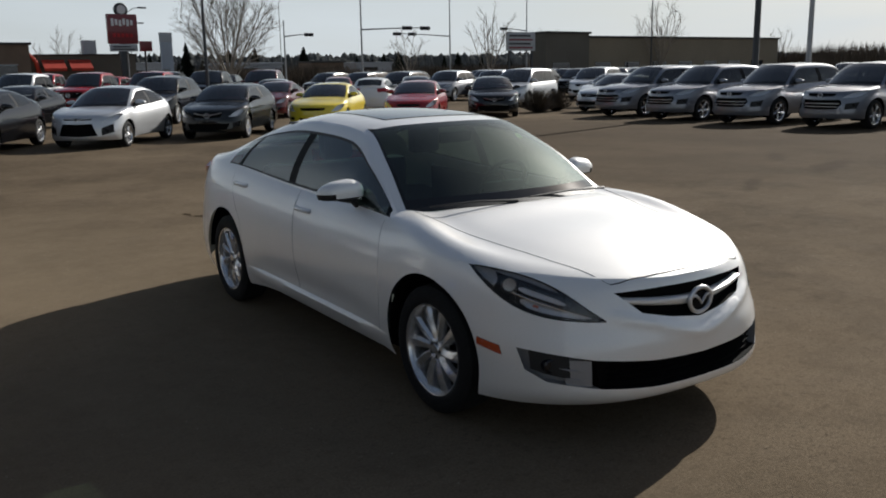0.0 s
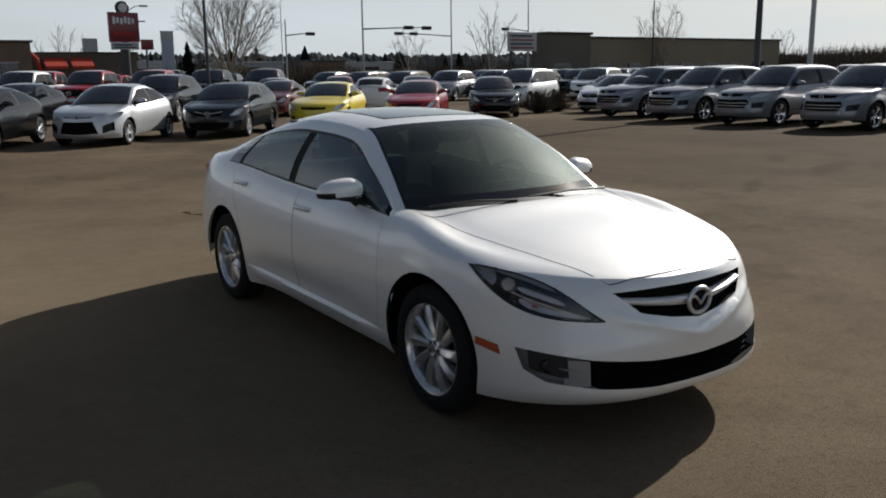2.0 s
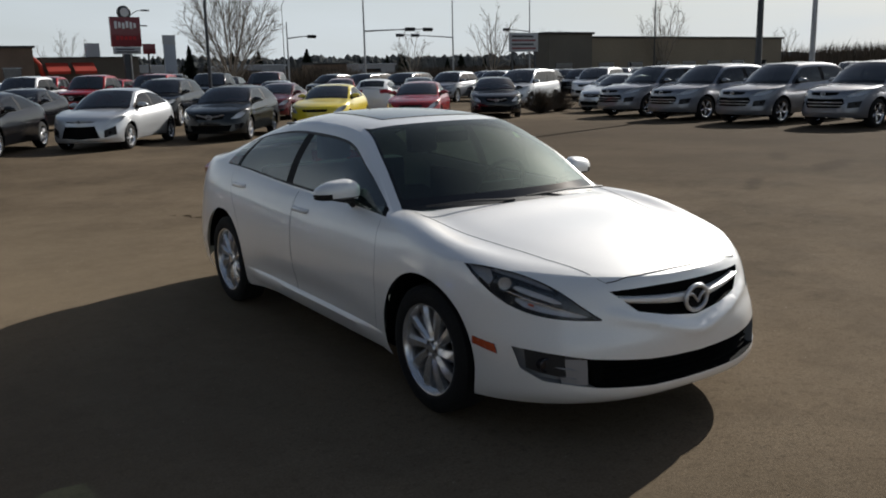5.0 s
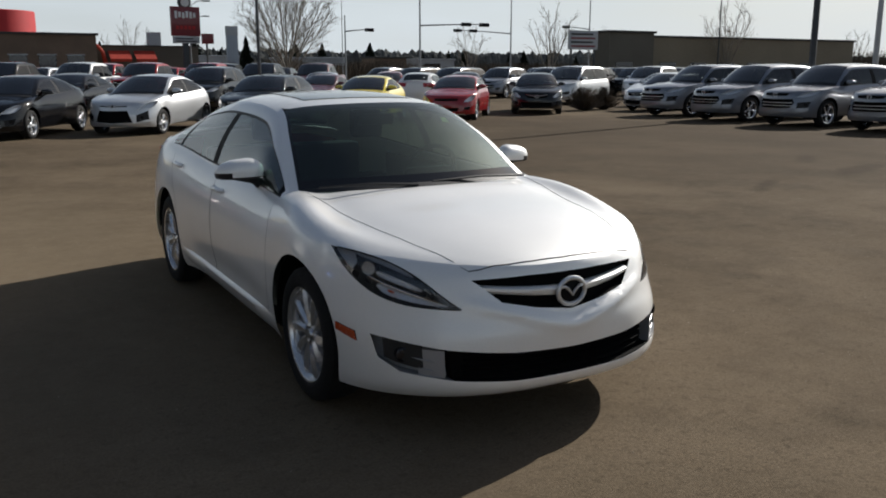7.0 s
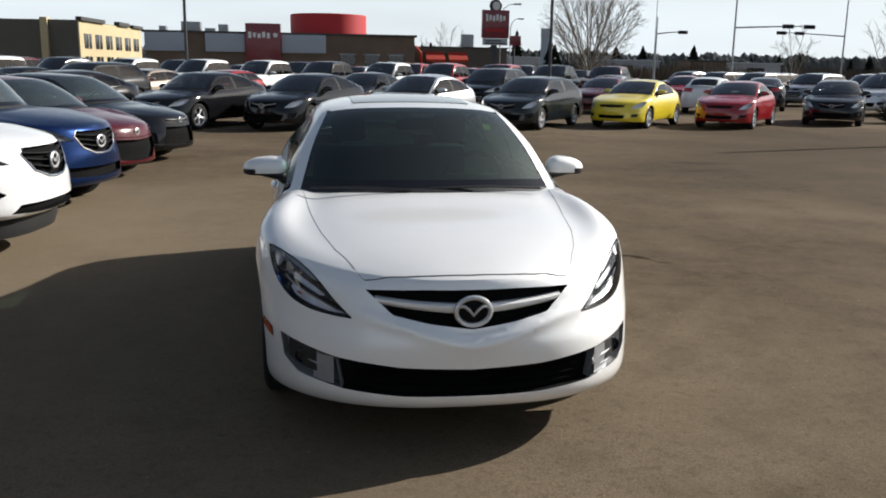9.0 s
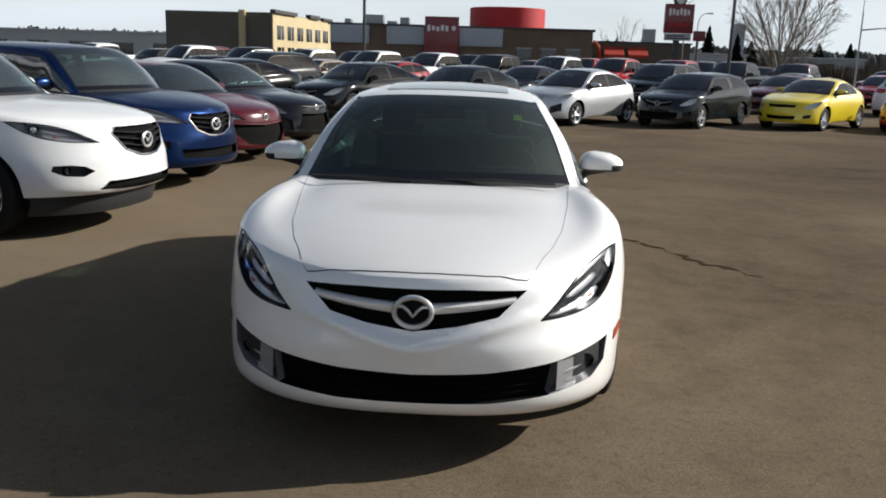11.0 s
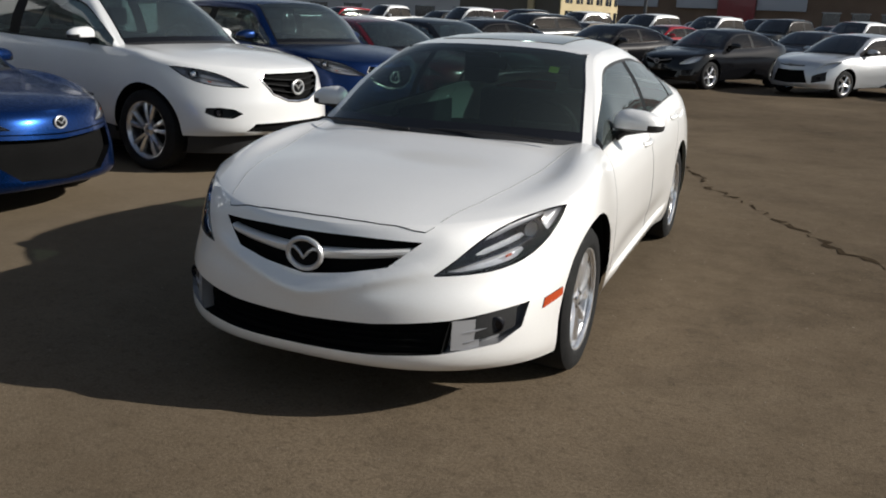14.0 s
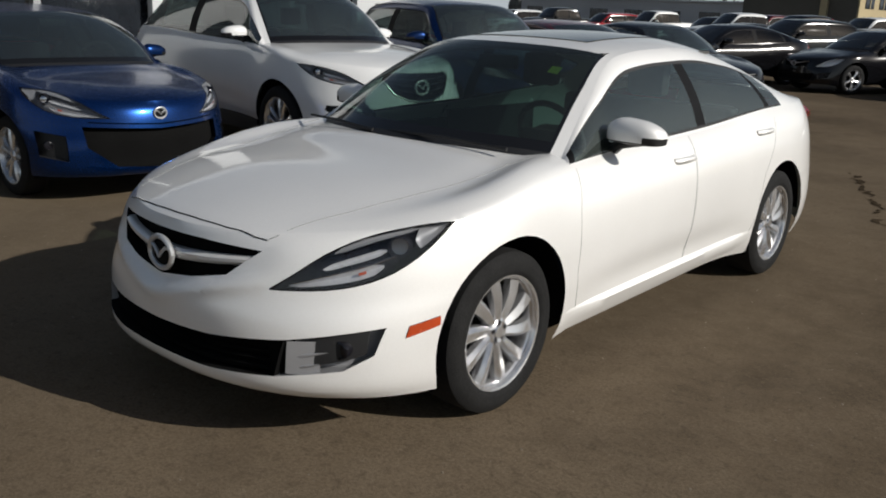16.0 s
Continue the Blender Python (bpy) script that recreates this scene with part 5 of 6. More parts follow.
for i, color in enumerate(("red", "tan", "black", "white", "black", "silver", "red", "red", "charcoal", "black")):
    parked("suv" if i % 2 else "pickup", color, COL[color], -14 + 3.3 * i, 45.5, -30, "in the last row by the street")
FAR = "parked close together in the packed rows"
for r, (y0, n) in enumerate(((36.5, 8), (42.5, 10), (48.5, 12))):
    for i in range(n):
        color = ("black", "charcoal", "black", "grey", "black", "charcoal", "silver")[(i * 3 + r) % 7]
        parked("suv" if (i + r) % 3 else "minivan" if color == "silver" else "suv", color, COL[color], 22.5 + 3.0 * i + r * 0.8, y0 - 0.35 * i, -58, FAR)
for i in range(9):
    color = ("silver", "white", "grey", "silver", "black")[i % 5]
    parked("suv" if i % 2 else "minivan", color, COL[color], 31.5 + 2.9 * i, 30.5 - 0.75 * i, -62, FAR)
for i in range(6):
    color = ("white", "black", "red", "white", "charcoal", "maroon")[i]
    parked("pickup" if i % 2 else "suv", color, COL[color], -31 + 3.1 * i, 41.5 + 0.4 * i, -25, FAR)


# ---- buildings, street and trees ----
BRICK = mat("brown_brick", (0.17, 0.12, 0.085), 0.85, var=0.2, scale=0.6, fine=12, bump=0.2)
OLIVE = mat("olive_siding", (0.115, 0.105, 0.085), 0.8, var=0.12, scale=0.4, fine=9)
CREAM = mat("cream_stucco", (0.50, 0.41, 0.24), 0.85, var=0.1, scale=0.5, fine=14)
FASCIA = mat("grey_fascia", (0.34, 0.38, 0.43), 0.5, var=0.08, scale=0.4)
SIGNRED = mat("sign_red", (0.17, 0.008, 0.016), 0.4, var=0.08, coat=0.3)
DRUMRED = mat("drum_red", (0.42, 0.008, 0.012), 0.6, var=0.06)
SIGNWHITE = mat("sign_white", (0.72, 0.71, 0.70), 0.5, var=0.08)
AWNING = mat("awning_red", (0.42, 0.035, 0.015), 0.7, var=0.1)
STEEL = mat("galvanised", (0.34, 0.35, 0.36), 0.45, 0.7, var=0.15)
POLEDARK = mat("dark_pole", (0.055, 0.06, 0.065), 0.5, 0.4, var=0.15)
WINDOW = mat("dark_window", (0.02, 0.024, 0.03), 0.08, var=0.2, coat=0.4)
ROOFTAR = mat("roof_tar", (0.06, 0.058, 0.055), 0.9, var=0.2)
CLADDING = mat("white_cladding", (0.62, 0.64, 0.65), 0.6, var=0.1, scale=0.3)
PALE = mat("pale_cladding", (0.42, 0.44, 0.46), 0.7, var=0.12, scale=0.2)
BROWNLOW = mat("brown_cladding", (0.22, 0.185, 0.13), 0.85, var=0.15, scale=0.15, fine=4)
BARK = mat("bark", (0.27, 0.235, 0.19), 0.95, var=0.25, scale=2, fine=40)
NEEDLE = mat("needles", (0.034, 0.042, 0.030), 1.0, var=0.3, scale=1.5, fine=20, spec=0.0)
SCRUB = mat("scrub", (0.15, 0.122, 0.095), 1.0, var=0.35, scale=0.3, fine=8, spec=0.0)
# the grey of distant haze is put into this base colour
HAZED_WOODS = mat("woods", (0.15, 0.155, 0.15), 1.0, var=0.4, scale=0.05, fine=0.6, spec=0.0)

rest = thing("restaurant", "brown brick restaurant with grey fascia and red rooftop drum", "restaurant", pose(0, 60, 0))
part("wall", boxm((-11.8, 0, 0), (7.6, 14, 3.85)), BRICK, rest, smooth=False)
part("roof", boxm((-12.0, -0.15, 3.85), (7.75, 14.1, 4.0)), ROOFTAR, rest, smooth=False)
for x0, x1 in ((-11.8, -8.9), (-7.6, -4.8), (-2.2, 1.0)):
    part("fascia_panel", boxm((x0, -0.3, 2.55), (x1, -0.02, 3.84), 0.03), FASCIA, rest)
panel = part("sign_panel", boxm((-4.75, -0.55, 1.2), (-2.25, -0.02, 4.6), 0.04), SIGNRED, rest, "dark red sign panel")
for i in range(5):
    bmx = boxm((-4.55 + 0.33 * i, -0.585, 3.55 + 0.05 * (i % 2)), (-4.33 + 0.33 * i, -0.555, 4.0 - 0.06 * (i % 3)), 0.02)
    part("letter_bar", bmx, SIGNWHITE, panel)
bb = bmesh.new()
lathe(bb, [(0, 0.0), (0, 0.17), (0.03, 0.17), (0.03, 0.0)], 20, "z")
part("emblem", bb, SIGNWHITE, panel).matrix_basis = pose(-2.62, -0.555, 3.78, 90)
bb = bmesh.new()
lathe(bb, [(3.9, 2.95), (5.5, 2.95), (5.55, 2.9), (5.55, 0.0)], 48, "z")
part("roof_drum", bb, DRUMRED, rest, "bright red round roof drum").location = (1.35, 4.6, 0)
for x0, x1, z1 in ((-9.6, -8.2, 4.75), (-6.9, -6.2, 4.6), (-11.2, -10.7, 4.4), (-7.9, -7.2, 4.3)):
    part("rooftop_unit", boxm((x0, 2.5, 4.0), (x1, 3.6, z1), 0.03), STEEL, rest)
for x in (2.6, 4.4, 6.2):
    w = part("window", boxm((x - 0.55, -0.06, 1.0), (x + 0.55, 0.02, 2.5)), WINDOW, rest)
    part("frame", boxm((x - 0.62, -0.045, 2.5), (x + 0.62, 0.0, 2.58)), STEEL, w)
shop = thing("diner", "low dark diner with orange-red awnings and a chimney", "restaurant", pose(0, 63, 0))
part("wall", boxm((8.6, 0, 0), (15.4, 9, 3.2)), OLIVE, shop, smooth=False)
part("roof", boxm((8.5, -0.1, 3.2), (15.5, 9.1, 3.3)), ROOFTAR, shop, smooth=False)
part("chimney", boxm((11.9, 0.6, 3.2), (12.8, 1.5, 4.3), 0.03), PALE, shop)
for x in (8.8, 10.6):
    bb = bmesh.new()
    grid(bb, [[(x, 0, 2.9), (x, -1.0, 2.3), (x, -1.0, 2.1)], [(x + 1.5, 0, 2.9), (x + 1.5, -1.0, 2.3), (x + 1.5, -1.0, 2.1)]])
    part("awning", bb, AWNING, shop, "orange-red awning")
bb = bmesh.new()
tube(bb, [(8.5, -0.3, 0.0), (8.6, -0.3, 1.8), (8.4, -0.3, 2.8), (8.0, -0.3, 3.3)], 0.22, 0.1, 8)
part("entrance_arch", bb, AWNING, shop, "curved orange entrance arch")

inn = thing("commercial_building", "two-storey building, dark olive side and sunlit cream front", "building")
bb = bmesh.new()
A, B, Bl, Cl = (-17.3, 64), (-15.6, 80), (-25.5, 81), (-26.2, 65)
bs_, tp_ = [bb.verts.new((x, y, 0)) for x, y in (A, B, Bl, Cl)], [bb.verts.new((x, y, 4.75)) for x, y in (A, B, Bl, Cl)]
for i in range(4):
    bb.faces.new((bs_[i], bs_[(i + 1) % 4], tp_[(i + 1) % 4], tp_[i]))
part("wall", bb, OLIVE, inn, smooth=False)
bb = bmesh.new()
bb.faces.new([bb.verts.new((x, y, 4.75)) for x, y in (A, B, Bl, Cl)])
part("roof", bb, ROOFTAR, inn, smooth=False)
along = Vector((B[0] - A[0], B[1] - A[1], 0)).normalized()
out_ = Vector((along.y, -along.x, 0))
turn = Matrix((( *[along.x, -out_.x * -1, 0], A[0]), (along.y, out_.y, 0, A[1]), (0, 0, 1, 0), (0, 0, 0, 1)))
front_face = part("front_wall", boxm((0.05, 0.005, 0), (16.0, 0.12, 4.7)), CREAM, inn, "cream stucco front", smooth=False)
front_face.matrix_basis = turn
for z0 in (1.0, 2.7):
    for i in range(6):
        x = 1.0 + 2.5 * i
        w = part("window", boxm((x, 0.12, z0), (x + 1.5, 0.17, z0 + 1.1)), WINDOW, inn)
        w.matrix_basis = turn
        part("frame", boxm((x + 0.7, 0.165, z0), (x + 0.8, 0.2, z0 + 1.1)), CREAM, w)
for x0, x1, z in ((0, 5.5, 5.0), (9, 12, 5.05), (13, 16, 4.95)):
    o = part("cornice", boxm((x0, -0.1, 4.7), (x1, 0.35, z), 0.04), ROOFTAR, inn)
    o.matrix_basis = turn
o = part("pilaster", boxm((-19.9, 63.9, 0), (-19.4, 64.9, 4.9)), CREAM, inn, smooth=False)
for x0, y0, x1, y1, z, m_, lab in ((-70, 95, -34, 105, 3.6, PALE, "long pale grey warehouse far behind the lot"), (66, 72, 108, 75, 5.4, BROWNLOW, "long low brown store building across the street"),
                                   (63.3, 71, 70, 73.5, 5.8, OLIVE, "dark flat-roofed building across the street"), (36, 98, 43, 106, 3.0, PALE, "pale low shop across the street"),
                                   (50, 104, 55, 108, 3.2, BRICK, "small brown shop across the street"), (58, 106, 64, 110, 3.0, PALE, "pale low shop across the street"), (27, 110, 33, 118, 3.3, PALE, "small pale building far off")):
    b = thing("store_building", lab, "building")
    part("wall", boxm((x0, y0, 0), (x1, y1, z - 0.25)), m_, b, smooth=False)
    part("roof", boxm((x0 - 0.2, y0 - 0.2, z - 0.25), (x1 + 0.2, y1 + 0.2, z), 0.03), ROOFTAR if m_ is not PALE else PALE, b)
    for i in range(int((x1 - x0) / 5)):
        part("window", boxm((x0 + 1 + 5 * i, y0 - 0.05, 0.9), (x0 + 3.6 + 5 * i, y0 + 0.02, 2.3)), WINDOW, b, smooth=False)

# dealership front along the near row
deal = thing("dealership", "glass-fronted showroom with pale wall panels", "building", pose(-12.5, 0, 0))
part("wall", boxm((-8, -14, 0), (-0.15, 11.5, 5.2)), OLIVE, deal, smooth=False)
part("roof", boxm((-8.2, -14.2, 5.2), (0.6, 11.7, 5.6), 0.05), FASCIA, deal)
for i in range(9):
    y = -13.6 + 2.75 * i
    w = part("window", boxm((-0.14, y + 0.12, 0.35), (-0.06, y + 2.6, 4.6)), WINDOW, deal, smooth=False)
    part("frame", boxm((-0.12, y - 0.06, 0), (0.05, y + 0.06, 5.2)), STEEL, w, smooth=False)
for y in (0.4, 5.5, 10.7):
    part("wall_panel", boxm((0.06, y - 0.55, 0), (0.24, y + 0.55, 5.2), 0.02), CLADDING, deal, "pale wall panel")


def pylon(x, y):
    """Restaurant roadside sign: board with a round top emblem on one post, a small board beside it."""
    s = thing("pylon_sign", "dark red roadside sign board on a single post", "sign", pose(x, y, 0, 0, 0, 4))
    part("post", boxm((0.75, -0.12, 0), (1.15, 0.12, 3.4), 0.02), POLEDARK, s)
    bd = part("board", boxm((0, -0.15, 3.85), (2.05, 0.15, 5.85), 0.04), SIGNRED, s)
    for i in range(6):
        part("letter_bar", boxm((0.25 + 0.26 * i, -0.185, 5.05 + 0.06 * (i % 2)), (0.43 + 0.26 * i, -0.155, 5.55 - 0.05 * (i % 3)), 0.02), SIGNWHITE, bd)
    for i in range(5):
        part("small_bar", boxm((0.3 + 0.29 * i, -0.185, 4.3), (0.5 + 0.29 * i, -0.155, 4.55), 0.01), DRUMRED, bd)
    low = part("reader_board", boxm((0.1, -0.14, 3.35), (1.95, 0.14, 3.83), 0.02), PALE, s)
    for j in range(2):
        part("text_bar", boxm((0.25, -0.165, 3.45 + 0.17 * j), (1.75 - 0.3 * j, -0.145, 3.53 + 0.17 * j)), POLEDARK, low, smooth=False)
    bb = bmesh.new()
    lathe(bb, [(-0.14, 0.0), (-0.14, 0.42), (-0.1, 0.46), (0.1, 0.46), (0.14, 0.42), (0.14, 0.0)], 24, "z")
    em = part("emblem", bb, POLEDARK, s)
    em.matrix_basis = pose(1.02, 0, 6.15, 90)
    bb = bmesh.new()
    lathe(bb, [(0.14, 0.0), (0.16, 0.3), (0.17, 0.0)], 20, "z")
    part("emblem_face", bb, SIGNWHITE, em)
    part("side_board", boxm((2.15, -0.1, 3.35), (3.0, 0.1, 4.05), 0.02), SIGNRED, s)
    bb = bmesh.new()
    tube(bb, [(2.5, 0, 0), (2.5, 0, 3.4)], 0.07, None, 6)
    part("side_post", bb, POLEDARK, s)


pylon(12.3, 58)
slab = thing("pylon_sign", "tall narrow grey sign slab beside the trees", "sign", pose(26.7, 94, 0))
part("board", boxm((0, -0.2, 0), (1.3, 0.2, 6.3), 0.03), FASCIA, slab)
part("header", boxm((-0.02, -0.23, 5.3), (1.32, 0.23, 6.32), 0.02), PALE, slab)
for x, y, z0, z1, w in ((56.5, 69.6, 3.6, 5.6, 4.0),):
    s = thing("billboard", "pale roadside billboard with rows of faded writing", "sign", pose(x, y, 0))
    bd = part("board", boxm((0, 0, z0), (w, 0.2, z1), 0.03), PALE, s)
    for j in range(4):
        part("text_bar", boxm((0.3, -0.03, z0 + 0.25 + 0.42 * j), (w - 0.4 - 0.3 * (j % 2), -0.005, z0 + 0.45 + 0.42 * j)), POLEDARK if j % 2 else SIGNRED, bd, smooth=False)
    for px in (0.4, w - 0.4):
        part("post", boxm((px - 0.1, 0.02, 0), (px + 0.1, 0.18, z0)), POLEDARK, s)


def lamp_post(x, y, h, arm, label, r=0.085, m_=None, a=0):
    s = thing("street_lamp", label, "street lamp", pose(x, y, 0, 0, 0, a))
    bb = bmesh.new()
    tube(bb, [(0, 0, 0), (0, 0, h * 0.5), (0, 0, h)], r, r * 0.6, 8)
    part("pole", bb, m_ or POLEDARK, s)
    bb = bmesh.new()
    tube(bb, [(0, 0, 0), (0, 0, 0.35)], r * 1.9, r * 1.6, 8)
    part("base", bb, STEEL, s)
    if arm:
        bb = bmesh.new()
        tube(bb, [(0, 0, h - 0.1), (arm * 0.2, 0, h + 0.45), (arm * 0.6, 0, h + 0.75), (arm, 0, h + 0.8)], r * 0.55, r * 0.4, 6)
        part("arm", bb, m_ or POLEDARK, s)
        part("lamp_head", boxm((arm - 0.1, -0.12, h + 0.74), (arm + 0.5, 0.12, h + 0.86), 0.03), STEEL, s)


lamp_post(11.16, 35.64, 9.5, 0, "tall dark light pole standing among parked cars", 0.09)
lamp_post(-6.93, 43.74, 9.5, 0, "tall dark light pole before the restaurant", 0.10)
lamp_post(26.6, 16.7, 10.5, 0, "thick dark light pole behind the parked crossovers", 0.14)
lamp_post(39.9, 23.0, 12.0, 0, "pale galvanised light pole at the lot's edge", 0.16, STEEL)
lamp_post(14.6, 62, 5.8, 1.1, "slim street lamp with curved arm", 0.06, STEEL)
lamp_post(34.0, 78, 8.6, 1.6, "slim street lamp with curved arm", 0.055, STEEL)
lamp_post(88, 75, 8.0, 1.4, "slim street lamp with curved arm", 0.055, STEEL)
lamp_post(19.2, 78, 5.6, 0.8, "slim street lamp with curved arm", 0.07, STEEL)
lamp_post(79.5, 70, 10.0, 0, "slim utility pole across the street", 0.1)


def signal(x, y, h, arm, z, heads, label):
    s = thing("traffic_light", label, "traffic light", pose(x, y, 0))
    bb = bmesh.new()
    tube(bb, [(0, 0, 0), (0, 0, h)], 0.095, 0.055, 8)
    part("pole", bb, STEEL, s)
    bb = bmesh.new()
    tube(bb, [(0, 0, z - 0.15), (arm * 0.5, 0, z), (arm, 0, z + 0.1)], 0.065, 0.035, 8)
    part("mast_arm", bb, STEEL, s)
    for f in heads:
        hd = part("signal_head", boxm((arm * f - 0.42, -0.15, z - 0.12), (arm * f + 0.42, 0.12, z + 0.18), 0.03), POLEDARK, s)
        for i in range(3):
            bb = bmesh.new()
            lathe(bb, [(0, 0.0), (0, 0.1), (0.12, 0.1)], 10, "z")
            part("visor", bb, POLEDARK, hd).matrix_basis = pose(arm * f - 0.27 + 0.27 * i, -0.15, z + 0.03, 90)
    if h > 8:
        bb = bmesh.new()
        tube(bb, [(0, 0, h - 0.2), (-0.8 * arm / abs(arm), 0, h + 0.3), (-1.7 * arm / abs(arm), 0, h + 0.4)], 0.05, 0.04, 6)
        part("lamp_arm", bb, STEEL, s)


signal(31.9, 57.6, 8.6, 6.6, 5.15, (0.66, 0.93), "galvanised mast arm with two horizontal signal heads")
signal(49.3, 70, 9.2, -6.6, 5.25, (0.97, 0.7), "galvanised mast arm with two horizontal signal heads")
signal(59.6, 70, 9.4, -3.4, 5.9, (0.95,), "galvanised mast arm with one signal head")
signal(30.8, 70, 6.4, 2.6, 5.1, (0.95,), "short mast arm with one signal head")


def bare_tree(x, y, h, wide, seed, r0=0.15, limbs=9, sub=11, twig=8):
    """A low fork with a fan of upswept limbs, each with side shoots and fine twigs."""
    g = random.Random(seed)
    t = thing("tree", "leafless deciduous tree with fine upswept twigs", "tree", pose(x, y, 0))
    trunk, twigs = bmesh.new(), bmesh.new()

    def shoot(bm, p, d, length, r, bend, sides, n=4):
        pts, q, dd = [Vector(p)], Vector(p), d.normalized()
        for i in range(n):
            dd = (dd + Vector((g.uniform(-bend, bend), g.uniform(-bend, bend), bend * 0.25))).normalized()
            q = q + dd * length / n
            pts.append(q.copy())
        tube(bm, pts, r, r * 0.3, sides)
        return pts, dd

    def along(pts, f):
        k = min(len(pts) - 2, int(f * (len(pts) - 1)))
        return pts[k].lerp(pts[k + 1], f * (len(pts) - 1) - k), (pts[k + 1] - pts[k]).normalized()

    def aside(d, lo, hi):
        s = d.orthogonal().normalized()
        s.rotate(Quaternion(d, g.uniform(0, math.tau)))
        a = g.uniform(lo, hi)
        return d * math.cos(a) + s * math.sin(a)
    fork = 0.12 * h
    tube(trunk, [(0, 0, -0.05), (0.03, 0, fork * 0.5), (0, 0.02, fork * 1.3)], r0, r0 * 0.7, 8)
    for i in range(limbs):
        az = math.tau * (i * 0.618) + g.uniform(-0.3, 0.3)
        lean = (0.08 + 0.92 * (i + 0.5) / limbs) * wide
        d = Vector((math.sin(lean) * math.cos(az), math.sin(lean) * math.sin(az), math.cos(lean)))
        reach = (h - fork) * (1.0 - 0.30 * (lean / wide) ** 2) * g.uniform(0.9, 1.03)
        pts, _ = shoot(trunk, (0, 0, fork * g.uniform(0.7, 1.25)), d, reach, r0 * 0.42, 0.07, 5, 6)
        for j in range(sub):
            f = 0.16 + 0.80 * (j + g.random()) / sub
            p, dd = along(pts, f)
            side, _ = shoot(twigs, p, aside(dd, 0.35, 0.75), reach * (0.36 * (1 - f) + 0.10) * g.uniform(0.8, 1.3), r0 * 0.14, 0.12, 3, 3)
            for k in range(twig):
                q, de = along(side, g.uniform(0.15, 0.98))
                fine, _ = shoot(twigs, q, aside(de, 0.25, 0.7), h * g.uniform(0.05, 0.11), r0 * 0.062, 0.15, 3, 2)
                for _ in range(2):
                    q2, d3 = along(fine, g.uniform(0.2, 0.95))
                    shoot(twigs, q2, aside(d3, 0.25, 0.7), h * g.uniform(0.03, 0.06), r0 * 0.045, 0.15, 3, 1)
    part("trunk", trunk, BARK, t)
    part("crown", twigs, BARK, t, "fine bare twigs")
    return t


bare_tree(19.75, 55.3, 8.8, 0.80, 5, 0.15, 15, 13, 9)
bare_tree(55.2, 71, 8.0, 0.72, 8, 0.16, 7, 9, 6)
bare_tree(48.0, 76, 6.0, 0.7, 11, 0.12, 6, 8, 6)
bare_tree(82.3, 71, 9.6, 0.75, 14, 0.17, 8, 9, 6)
bare_tree(67.5, 78, 6.2, 0.8, 21, 0.13, 7, 8, 6)
bare_tree(71.5, 79, 6.0, 0.8, 25, 0.13, 7, 8, 6)
bare_tree(120, 80, 7.6, 0.7, 31, 0.14, 6, 8, 5)
bare_tree(10.8, 66, 5.4, 0.7, 41, 0.1, 6, 8, 5)


def conifer_mesh(seed, n):
    g = random.Random(seed)
    bm = bmesh.new()
    tube(bm, [(0, 0, 0), (0, 0, 0.3)], 0.03, 0.025, 6)
    for i in range(n):
        f = (i / n) ** 0.85
        z = 0.08 + 0.9 * f
        rad = 0.24 * (1 - f) ** 0.8 + 0.012
        a = g.uniform(0, math.tau)
        l = rad * g.uniform(0.6, 1.15)
        d = Vector((math.cos(a), math.sin(a), 0))
        w = Vector((-d.y, d.x, 0)) * l * 0.35
        tip = d * l + Vector((0, 0, z - 0.05 * g.random()))
        mid = d * l * 0.55 + Vector((0, 0, z + 0.01))
        v = [bm.verts.new(p) for p in (Vector((0, 0, z + 0.02)), mid + w, tip, mid - w)]
        bm.faces.new(v)
        v2 = [bm.verts.new(p) for p in (Vector((0, 0, z - 0.02)), mid + Vector((0, 0, 0.03)), tip, mid - Vector((0, 0, 0.04)))]
        bm.faces.new(v2)
    return bm


con = []
for sd in (1, 2):
    t = thing("conifer_tree", "dark evergreen conifer on the far skyline", "tree", pose(17.0, 56.1, 0) @ Matrix.Diagonal((3.8, 3.8, 3.9, 1)) if sd == 1 else pose(40, 160, 0) @ Matrix.Diagonal((9, 9, 9, 1)), "skyline conifers")
    part("crown", conifer_mesh(sd, 300), NEEDLE, t, smooth=False)
    con.append(t)
g = random.Random(77)
for i in range(85):
    x = -20 + 3.2 * i + g.uniform(-6, 6)
    y = 165 + g.uniform(-15, 40)
    h = g.choice((3.4, 4.2, 4.8, 5.4, 7.0)) * g.uniform(0.85, 1.15)
    o = copy_thing(con[i % 2], pose(x, y, 0, 0, 0, g.uniform(0, 360)))
    w_ = h * g.uniform(0.9, 1.5)
    o.scale = (w_, w_, h)
# brown scrub and bare brush along the street: dense thin upright twigs
vs, fs = [], []
for i in range(46000):
    x = g.uniform(8, 165)
    y = 84 + g.uniform(0, 9) + 0.1 * x
    h = (2.1 + 1.0 * noise.noise((x * 0.10, 3, 0)) + 0.5 * noise.noise((x * 0.45, 8, 0))) * g.uniform(0.45, 1.2)
    h = max(0.5, h)
    a = g.uniform(0, math.tau)
    w = g.uniform(0.04, 0.11)
    dx, dy = math.cos(a) * w, math.sin(a) * w
    lx, ly = g.gauss(0, 0.2) * h, g.gauss(0, 0.2) * h
    k = len(vs)
    vs += [(x - dx, y - dy, -0.02), (x + dx, y + dy, -0.02), (x + lx, y + ly, h)]
    fs.append((k, k + 1, k + 2))


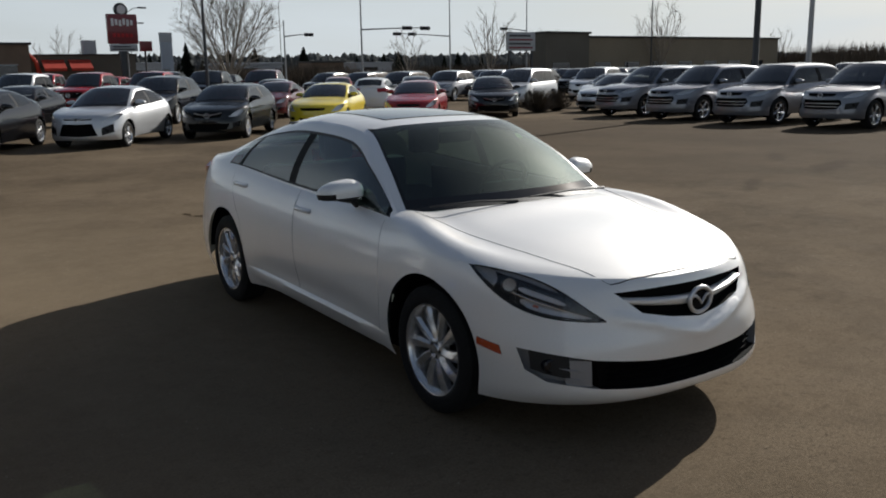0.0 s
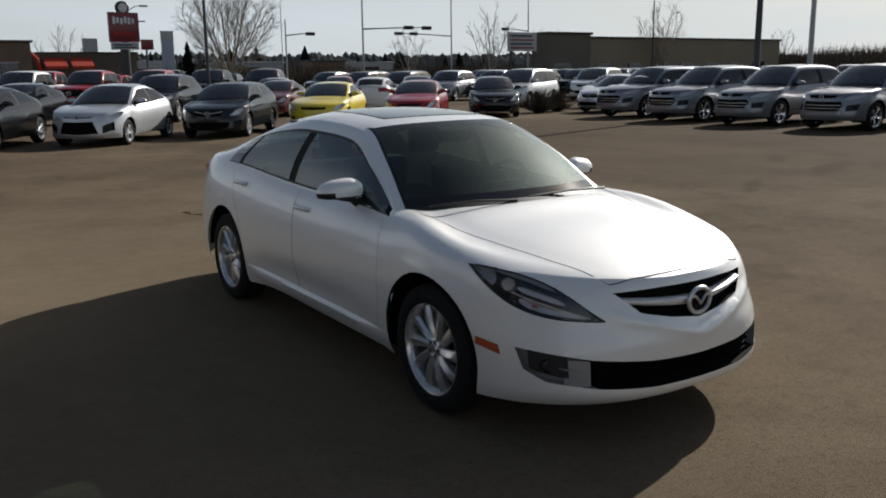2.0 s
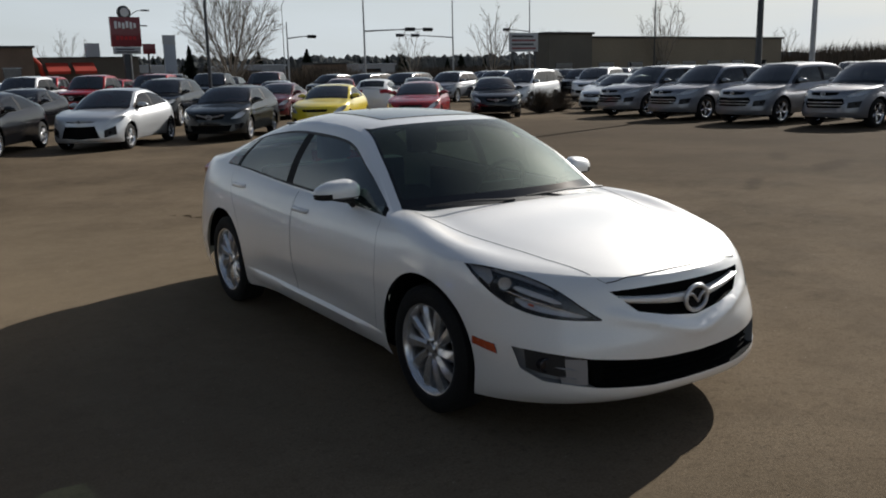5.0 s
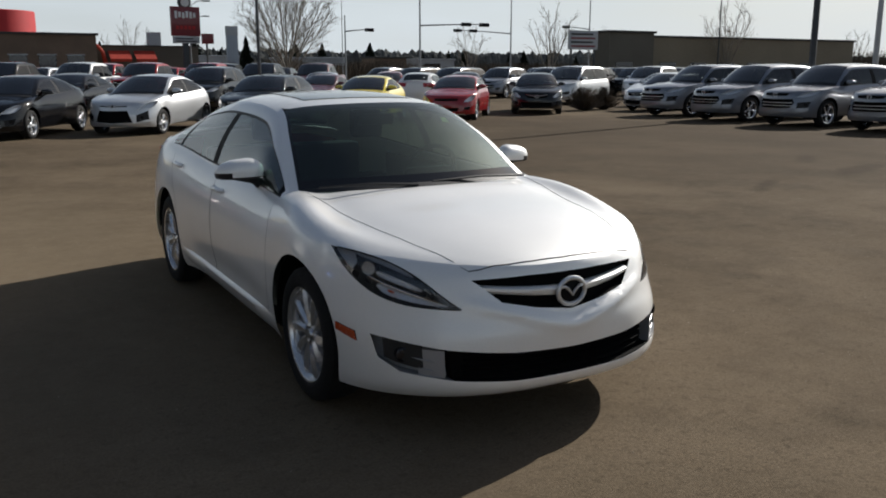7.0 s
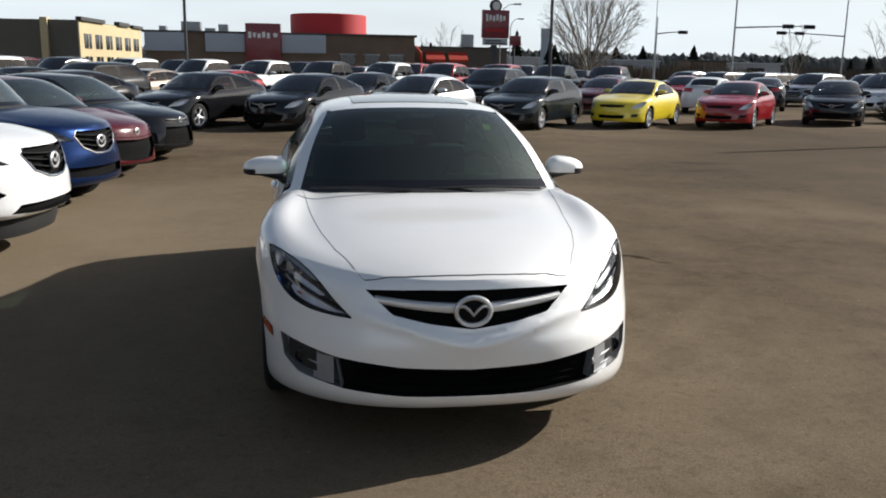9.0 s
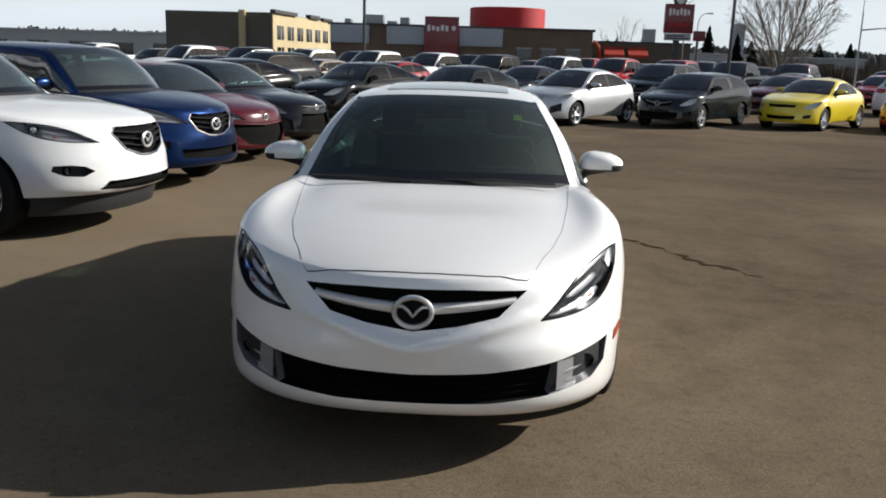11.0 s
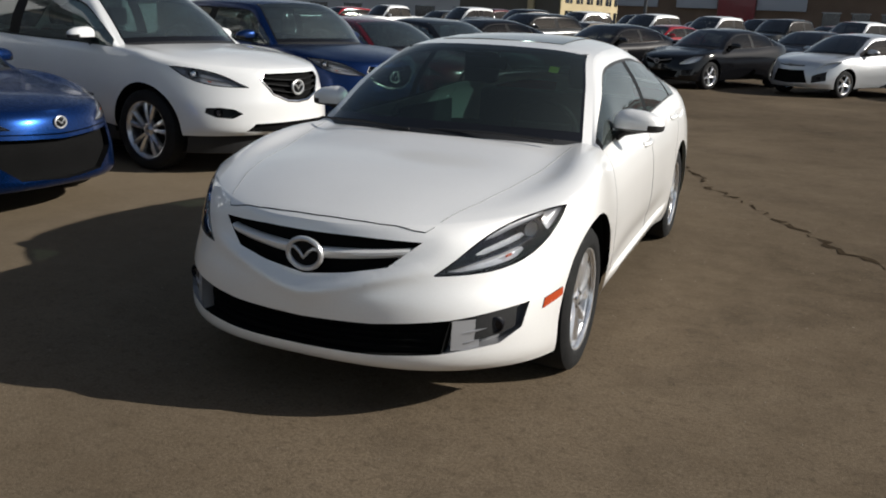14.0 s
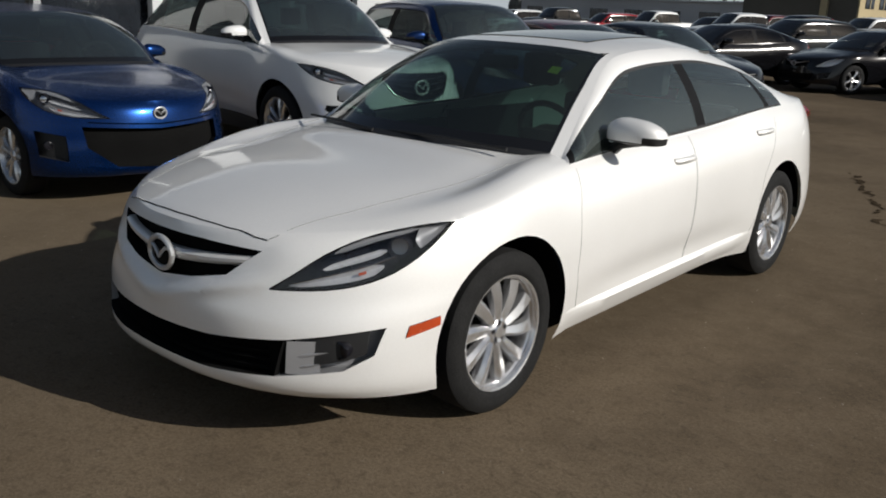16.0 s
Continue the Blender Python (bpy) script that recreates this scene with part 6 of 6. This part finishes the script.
def stuff(name, material, label, category):
    me = bpy.data.meshes.new(name)
    me.from_pydata(vs, [], fs)
    me.materials.append(material)
    tagged(new(name, me), label, category, kind="stuff")


for i in range(15000):
    x = g.uniform(112, 215)
    y = 62 + g.uniform(0, 16) + 0.08 * (x - 112)
    h = max(0.6, (4.3 + 1.2 * noise.noise((x * 0.08, 31, 0)) + 0.8 * noise.noise((x * 0.4, 38, 0))) * g.uniform(0.4, 1.15))
    a, w = g.uniform(0, math.tau), g.uniform(0.06, 0.2)
    dx, dy = math.cos(a) * w, math.sin(a) * w
    k = len(vs)
    vs += [(x - dx, y - dy, -0.02), (x + dx, y + dy, -0.02), (x + g.gauss(0, 0.18) * h, y + g.gauss(0, 0.18) * h, h)]
    fs.append((k, k + 1, k + 2))
stuff("roadside_brush", SCRUB, "brown leafless brush along the far street", "bushes")
# wooded skyline: overlapping ragged tree crowns, each a jagged clump
vs, fs = [], []
for row in range(3):
    x = -300.0
    while x < 700:
        h = (9.2 + 2.6 * noise.noise((x * 0.012, row, 0)) + 2.0 * noise.noise((x * 0.09, row + 5, 0))) * g.uniform(0.85, 1.1) + row * 0.9
        r = g.uniform(1.8, 3.4)
        k, n = len(vs), 9
        for z_, s_ in ((-0.2, 0.9), (0.45, 1.15), (0.8, 0.75)):
            vs += [(x + r * s_ * g.uniform(0.8, 1.2) * math.cos(math.tau * q / n), 400 + 22 * row + r * s_ * math.sin(math.tau * q / n), max(-0.2, h * z_ * g.uniform(0.92, 1.08))) for q in range(n)]
        vs.append((x + g.uniform(-0.8, 0.8), 400 + 22 * row, h))
        for a in (0, 1):
            fs += [(k + a * n + q, k + a * n + (q + 1) % n, k + (a + 1) * n + (q + 1) % n, k + (a + 1) * n + q) for q in range(n)]
        fs += [(k + 2 * n + q, k + 2 * n + (q + 1) % n, k + 3 * n) for q in range(n)]
        x += r * g.uniform(0.6, 1.0)
stuff("far_woods", HAZED_WOODS, "dark wooded skyline beyond the town", "woods")


def shrub(x, y, r, seed):
    t = thing("shrub", "dry brown leafless shrub beside the parked cars", "shrub", pose(x, y, 0), "dry shrubs")
    g2 = random.Random(seed)
    bm = bmesh.new()
    for i in range(520):
        a, e = g2.uniform(0, math.tau), g2.uniform(0.25, 1.5)
        d = Vector((math.cos(a) * math.cos(e), math.sin(a) * math.cos(e), math.sin(e)))
        q = d * r * g2.uniform(0.6, 1.05) * Vector((1, 1, 0.85)).length / 1.6
        tube(bm, [(0.1 * d.x, 0.1 * d.y, 0), tuple(q * 0.6 + Vector((g2.uniform(-0.1, 0.1), g2.uniform(-0.1, 0.1), 0))), tuple(q)], 0.012, 0.004, 3)
    part("crown", bm, SCRUB, t)


shrub(19.6, 21.6, 0.95, 5)
shrub(20.9, 22.0, 0.9, 6)
for w in (WHEEL, WHEEL_SMALL, WHEEL_MID):
    for o in (*w.children, w):
        bpy.data.objects.remove(o)
